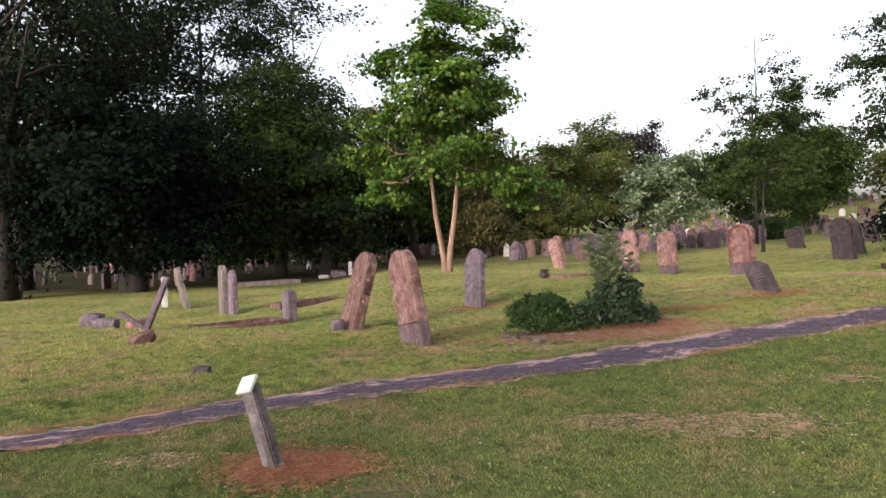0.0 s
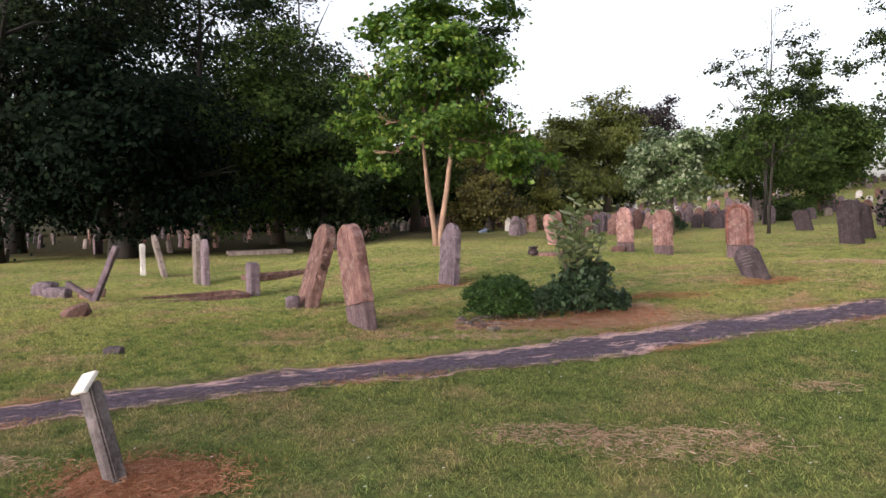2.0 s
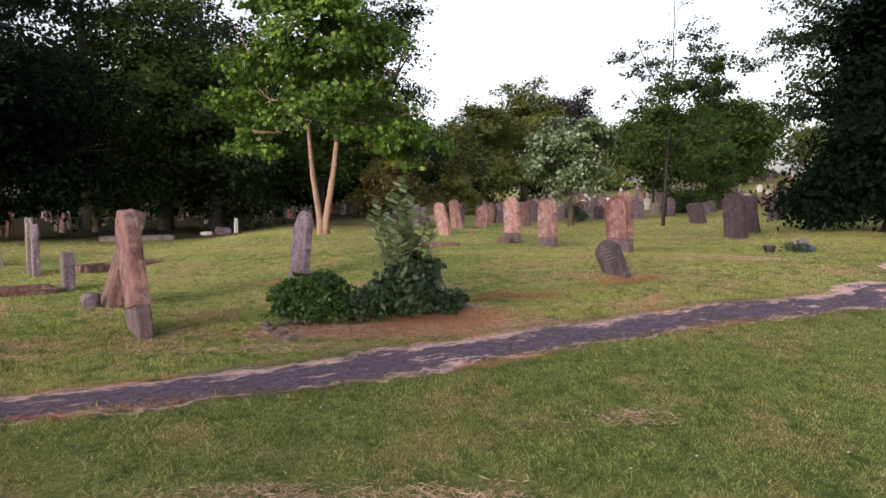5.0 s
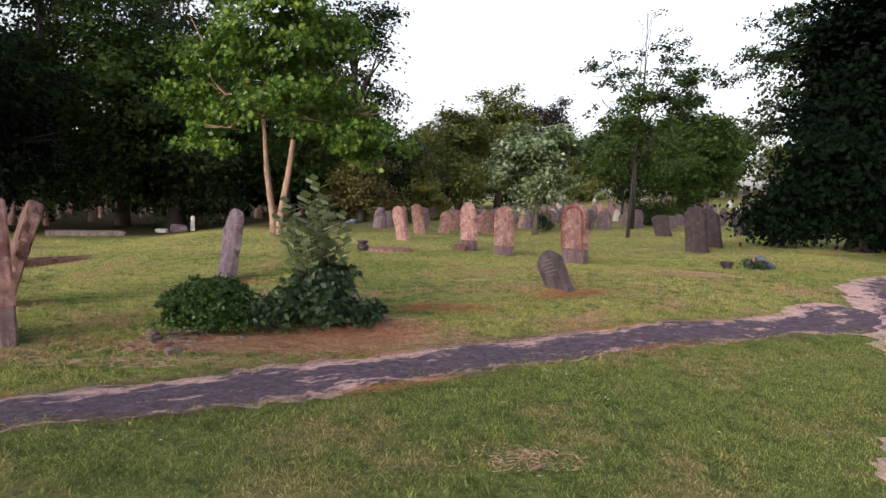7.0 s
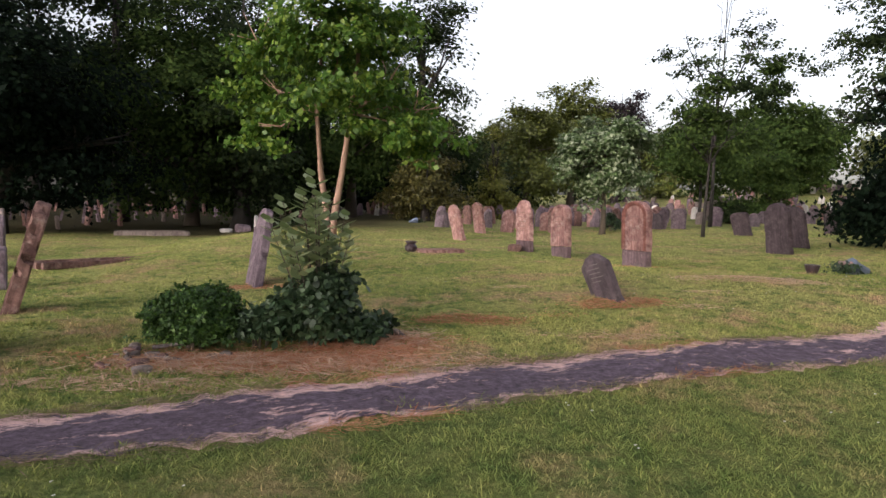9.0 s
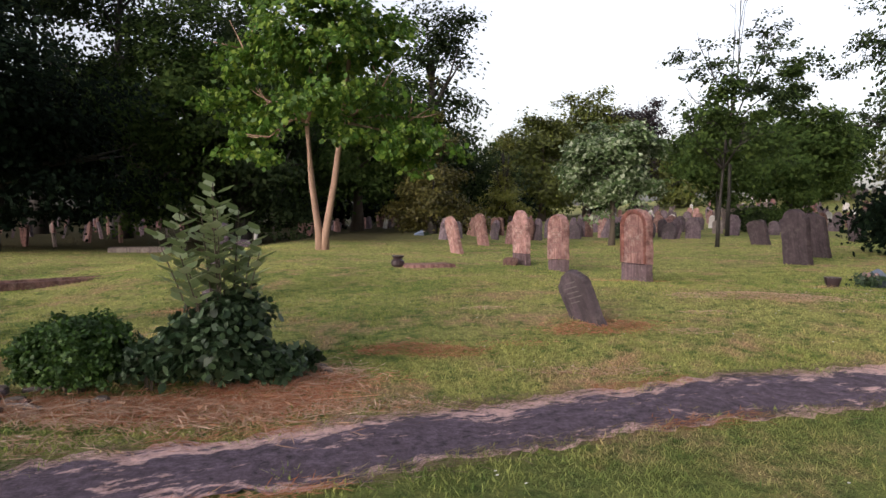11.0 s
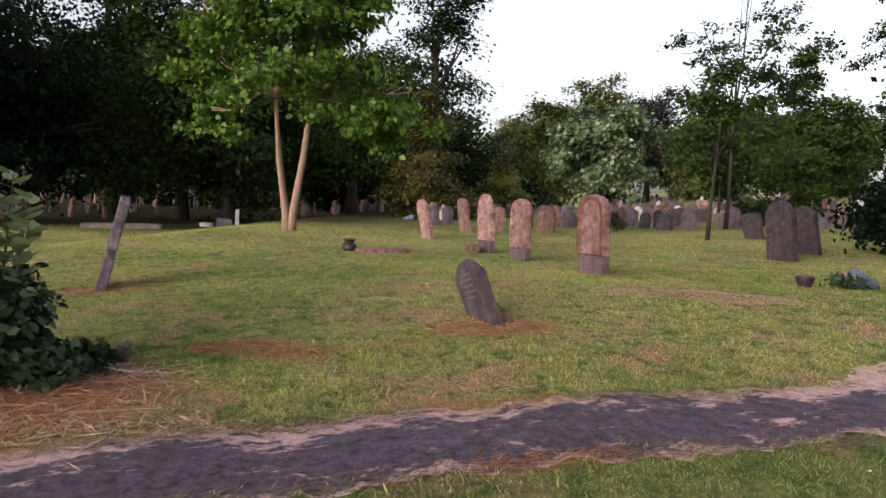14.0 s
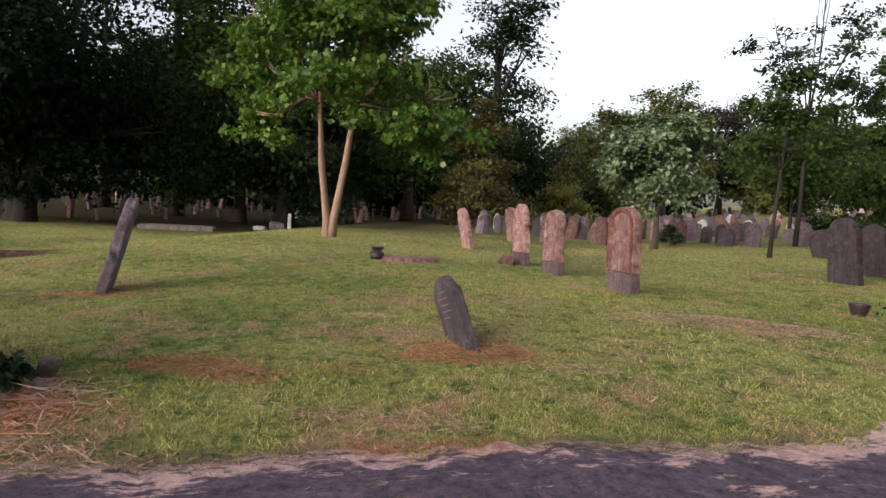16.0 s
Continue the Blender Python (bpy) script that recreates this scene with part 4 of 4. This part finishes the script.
straw_patch(2.9, 8.05, .9, .14, 800, .12, "pale mown stalks at the path's edge", .025, PALESTRAW)
straw_patch(4.6, 8.75, .6, .08, 500, .08, "dry crumbs of turf along the path", .02, PALESTRAW)
straw_patch(3.6, 9.2, .30, .14, 500, .10, "small heap of dry cut grass", .05)
straw_patch(4.2, 9.45, .22, .10, 260, .06, "bare patch of dry grass", .02)
straw_patch(5.6, 9.7, .28, .10, 320, .06, "bare patch of dry grass", .02, PALESTRAW)
straw_patch(6.0, 10.4, .30, .09, 320, .06, "bare patch of dry grass", .02, PALESTRAW)
straw_patch(3.9, 10.9, .26, .10, 320, .06, "bare patch of dry grass", .02, PALESTRAW)
straw_patch(-2.7, 6.7, .3, .12, 300, .06, "bare patch of dry grass", .02, PALESTRAW)
straw_patch(-1.2, 7.2, .35, .12, 300, .06, "bare patch of dry grass", .02, PALESTRAW)
straw_patch(2.0, 4.5, .6, .28, 1300, .08, "pale cut hay lying on the grass", .06, PALESTRAW)
straw_patch(1.25, 4.65, .42, .20, 900, .06, "pale dry grass in the turf", .03, PALESTRAW)
straw_patch(-1.9, 4.2, .36, .15, 420, .06, "pale dry grass in the turf", .03, PALESTRAW)
straw_patch(3.4, 5.6, .30, .15, 380, .06, "pale dry grass in the turf", .03, PALESTRAW)
straw_patch(-0.35, 3.5, .3, .2, 500, .07, "pale cut hay lying on the grass", .03, HAY)
for i, ((ax, ay, aw), (cx, cy, cw)) in enumerate(zip(PATH_A[3:15], PATH_A[4:16])):
    a0 = math.atan2(cy - ay, cx - ax)
    for sd in (-1, 1):
        n = 330
        k, off = rng.random(n), rng.normal(0, .05, n)
        w = (aw + (cw - aw) * k) * 0.98 + off
        px, py = ax + (cx - ax) * k - math.sin(a0) * sd * w, ay + (cy - ay) * k + math.cos(a0) * sd * w
        q = a0 + rng.normal(0, .6, n)
        d = np.stack([np.cos(q), np.sin(q), rng.normal(0, .12, n)], 1) * rng.uniform(.03, .12, (n, 1))
        pz = np.array([ground_z(u, v) + .016 for u, v in zip(px, py)])
        tagged(new("straw", blades("straw", np.stack([px, py, pz], 1), d, np.stack([-np.sin(q), np.cos(q), 0 * q], 1) * .003, HAY if i % 3 else STRAW)), "dry cut stalks along the path's ragged edge", "straw", kind="stuff")
straw_patch(3.5, 8.1, 1.2, .12, 700, .1, "loose straw along the path edge", .02, HAY)

# ---- leaning post, broken cross, stakes and flowers ----


def leaning_post(x, y):
    top = thing("grave_marker_post", x, y, "leaning weathered grey marker post with a white sloping cap", "marker post", m=stone_pose(x, y, (-.27, .06), -28))
    bm = bmesh.new()
    box(bm, .115, .075, .75, Matrix.Translation((0, 0, -.2)), .01)
    part("post", bm, WOODGREY, top)
    bm = bmesh.new()
    box(bm, .125, .125, .022, Matrix.Translation((0, -.012, .548)) @ pose(0, 0, 0, 42, 0, 0), .004)
    part("cap", bm, WHITEPAINT, top, "white painted sloping cap")


leaning_post(-1.08, 3.98)


def broken_cross(x, y):
    top = thing("broken_cross", x, y, "broken stone cross leaning over its fallen pieces", "grave cross", m=pose(x, y, ground_z(x, y) - .03))
    for name, m, l, w in (("shaft", pose(0, 0, 0, 0, 24, 0), .95, .085), ("arm", pose(-.42, .02, .32, 0, 125, 10), .55, .075)):
        bm = bmesh.new()
        box(bm, w, .1, l, m, .012)
        part(name, bm, GREYSTONE, top)
    return top


broken_cross(-4.85, 10.75)


def rock(name, x, y, sx, sy, sz, mat, label, category="stone", turn=0.0, tip=0.0, seed=1):
    bm = bmesh.new()
    bmesh.ops.create_icosphere(bm, subdivisions=2, radius=.5)
    for v in bm.verts:
        k = 1 + .28 * noise.noise(v.co * 2.2 + Vector((seed * 7.3, 0, 0)))
        v.co = Vector((max(-.36, min(.36, v.co.x * k)) * 1.4 * sx, max(-.36, min(.36, v.co.y * k)) * 1.4 * sy, max(-.36, min(.36, v.co.z * k)) * 1.4 * sz))
    me = bpy.data.meshes.new(name)
    bm.to_mesh(me)
    bm.free()
    me.materials.append(mat)
    ob = new(name, me)
    ob.matrix_world = pose(x, y, ground_z(x, y) + sz * .28, 0, tip, turn)
    return tagged(ob, label, category)


rock("fallen_stone", -4.1, 8.95, .34, .2, .18, BROWNSTONE, "fallen broken block of grey stone on the grass", turn=30, tip=-20, seed=2)
rock("rubble_stone", -5.85, 11.5, .4, .28, .22, GREYSTONE, "broken pale rubble stone heaped at a grave", seed=3)
rock("rubble_stone", -5.4, 11.7, .4, .3, .2, SANDSTONE, "broken pinkish rubble stone heaped at a grave", turn=50, seed=4)
rock("rubble_stone", -6.3, 11.9, .35, .3, .3, GREYSTONE, "grey rubble stone heaped at a grave", seed=5)
rock("stone_lump", -2.55, 6.85, .17, .13, .09, DARKSTONE, "small dark stone half sunk in grass", seed=6)
rock("stone", 1.5, 8.05, .09, .07, .08, PALESTONE, "pale rounded stone under the shrubs", seed=7)
rock("stone", 1.4, 8.03, .08, .07, .06, PALESTONE, "pale rounded stone under the shrubs", seed=8)
rock("stone", 1.06, 7.62, .13, .08, .07, PALESTONE, "pale broken stone at the straw bed's edge", turn=40, seed=9)
rock("stone", 0.95, 7.85, .12, .1, .06, BROWNSTONE, "brown broken stone at the straw bed's edge", turn=20, seed=10)
rock("stone", 0.72, 8.28, .08, .07, .08, PALESTONE, "small pale stone at the straw bed's edge", seed=11)
rock("stone", 2.75, 8.7, .16, .07, .06, PALESTONE, "pale stone chip half buried in straw", turn=-40, tip=25, seed=12)
rg = random.Random(21)
for i in range(16):
    k = .035 + .04 * rg.random()
    rock("stone", rg.uniform(.62, 1.15), rg.uniform(7.74, 8.25), k * 1.7, k, k * .8, (PALESTONE, BROWNSTONE, GREYSTONE)[i % 3], "broken pale rubble stone at the straw bed's corner", turn=rg.uniform(0, 180), tip=rg.uniform(-25, 25), seed=30 + i)
rock("foot_rubble", -1.66, 10.14, .2, .18, .22, GREYSTONE, "broken grey lump at a leaning headstone's foot", turn=15, seed=13)
rock("foot_rubble", 4.72, 18.05, .3, .25, .2, BROWNSTONE, "brown lump against a headstone's foot", seed=14)


def stick(x, y, length, r, turn, up, mat, label, category="stick"):
    top = thing("stick", x, y, label, category, m=pose(x, y, ground_z(x, y) + r * .9 + .008, 0, 0, turn))
    bm = bmesh.new()
    tube(bm, [(0, 0, 0), (length * .5, .01, up * .5 + .004), (length, -.01, up)], [r, r * .92, r * .7], 7)
    part("wood", bm, mat, top)


stick(0.70, 8.16, .30, .016, -62, .03, PALESTONE, "pale peeled stick lying on the grass")
stick(0.85, 8.3, .4, .018, 12, .04, WOODGREY, "grey dead stick by the bush")
stick(0.95, 8.0, .3, .015, -20, .02, WOODGREY, "grey dead stick by the bush")
rock("stone", 2.60, 8.92, .10, .13, .17, PALESTONE, "pale worn stone standing in the straw", turn=25, tip=18, seed=17)
stick(2.5, 8.0, .7, .005, 20, .02, STRAW, "long dry stalk lying on grass", "stalk")

ledger = thing("grave_ledger", 3.05, 17.35, "flat pinkish ledger stone sunk in the grass", "grave slab", m=pose(3.05, 17.35, ground_z(3.05, 17.35) - .05, 0, 0, 25))
lb = bmesh.new()
box(lb, 1.0, .5, .12, bevel=.015)
part("slab", lb, SANDSTONE, ledger)


def turned(name, x, y, profile, mat, label, category):
    """A round vessel from radius and height."""
    bm = bmesh.new()
    rings = [[bm.verts.new((r * math.cos(k), r * math.sin(k), z)) for k in [6.2832 * j / 14 for j in range(14)]] for r, z in profile]
    for a, c in zip(rings, rings[1:]):
        for j in range(14):
            bm.faces.new((a[j], a[(j + 1) % 14], c[(j + 1) % 14], c[j]))
    bm.faces.new(rings[0][::-1])
    bm.faces.new(rings[-1])
    me = bpy.data.meshes.new(name)
    bm.to_mesh(me)
    bm.free()
    me.materials.append(mat)
    ob = new(name, me)
    ob.matrix_world = pose(x, y, ground_z(x, y) - .01)
    return tagged(ob, label, category)


turned("vase", 2.48, 17.2, [(.09, 0), (.13, .06), (.13, .12), (.08, .17), (.12, .21), (.12, .23), (.09, .22), (.07, .16)], POTMAT, "round dark stone flower vase", "vase")
turned("flower_pot", 8.85, 13.6, [(.065, 0), (.095, .07), (.11, .125), (.11, .15), (.09, .15), (.07, .09)], POTMAT, "dark glazed flower pot on the grass", "flower pot")


def bouquet(x, y, turn):
    top = thing("bouquet", x, y, "wrapped flowers in pale blue cellophane on a grave", "bouquet", m=pose(x, y, ground_z(x, y), 0, 0, turn))
    bm = bmesh.new()
    tube(bm, [(-.28, 0, .04), (-.05, 0, .09), (.12, 0, .14)], [.04, .10, .13], 9)
    for v in bm.verts:
        v.co.z = max(0, v.co.z + .04 * noise.noise(v.co * 9))
    part("wrapping", bm, BLUEWRAP, top)
    pts = rng.normal(size=(260, 3)) * [.10, .10, .05] + [.22, 0, .10]
    pts[:, 2] = np.abs(pts[:, 2])
    part_mesh("foliage", leaves_at("foliage", pts, .07, LEAF_SHRUB), top)
    for i in range(5):
        bm = bmesh.new()
        bmesh.ops.create_icosphere(bm, subdivisions=1, radius=.035, matrix=Matrix.Translation((.2 + .05 * math.cos(i * 1.3), .09 * math.sin(i * 1.3), .18)))
        part("flower", bm, PETAL, top)


bouquet(9.55, 13.65, 200)
bouquet(1.9, 35.0, 20)
rock("wreath_stone", -5.6, 31.0, .5, .3, .2, WHITESTONE, "small heap of pale flowers on a grave", "flowers", seed=15)
headstone(-4.4, 31.0, "round", .26, .62, .1, WHITESTONE, "small bright white marble marker")
headstone(-5.0, 31.2, "low", .7, .3, .5, GREYSTONE, "low grey block beside a white marker", (.1, 0))

n_daisy = 260
dx, dy = rng.uniform(-3, 9, n_daisy), rng.uniform(3, 13, n_daisy)
ok = np.array([on_path(u, v) > 1.3 for u, v in zip(dx, dy)])
dx, dy = dx[ok], dy[ok]
dpos = np.stack([dx, dy, [ground_z(u, v) + .035 for u, v in zip(dx, dy)]], 1)
tagged(new("daisies", blades("daisies", dpos, np.tile([.018, 0, .004], (len(dx), 1)), np.tile([0, .009, 0], (len(dx), 1)), WHITEPAINT)), "tiny white daisies scattered in the grass", "flowers", kind="stuff")
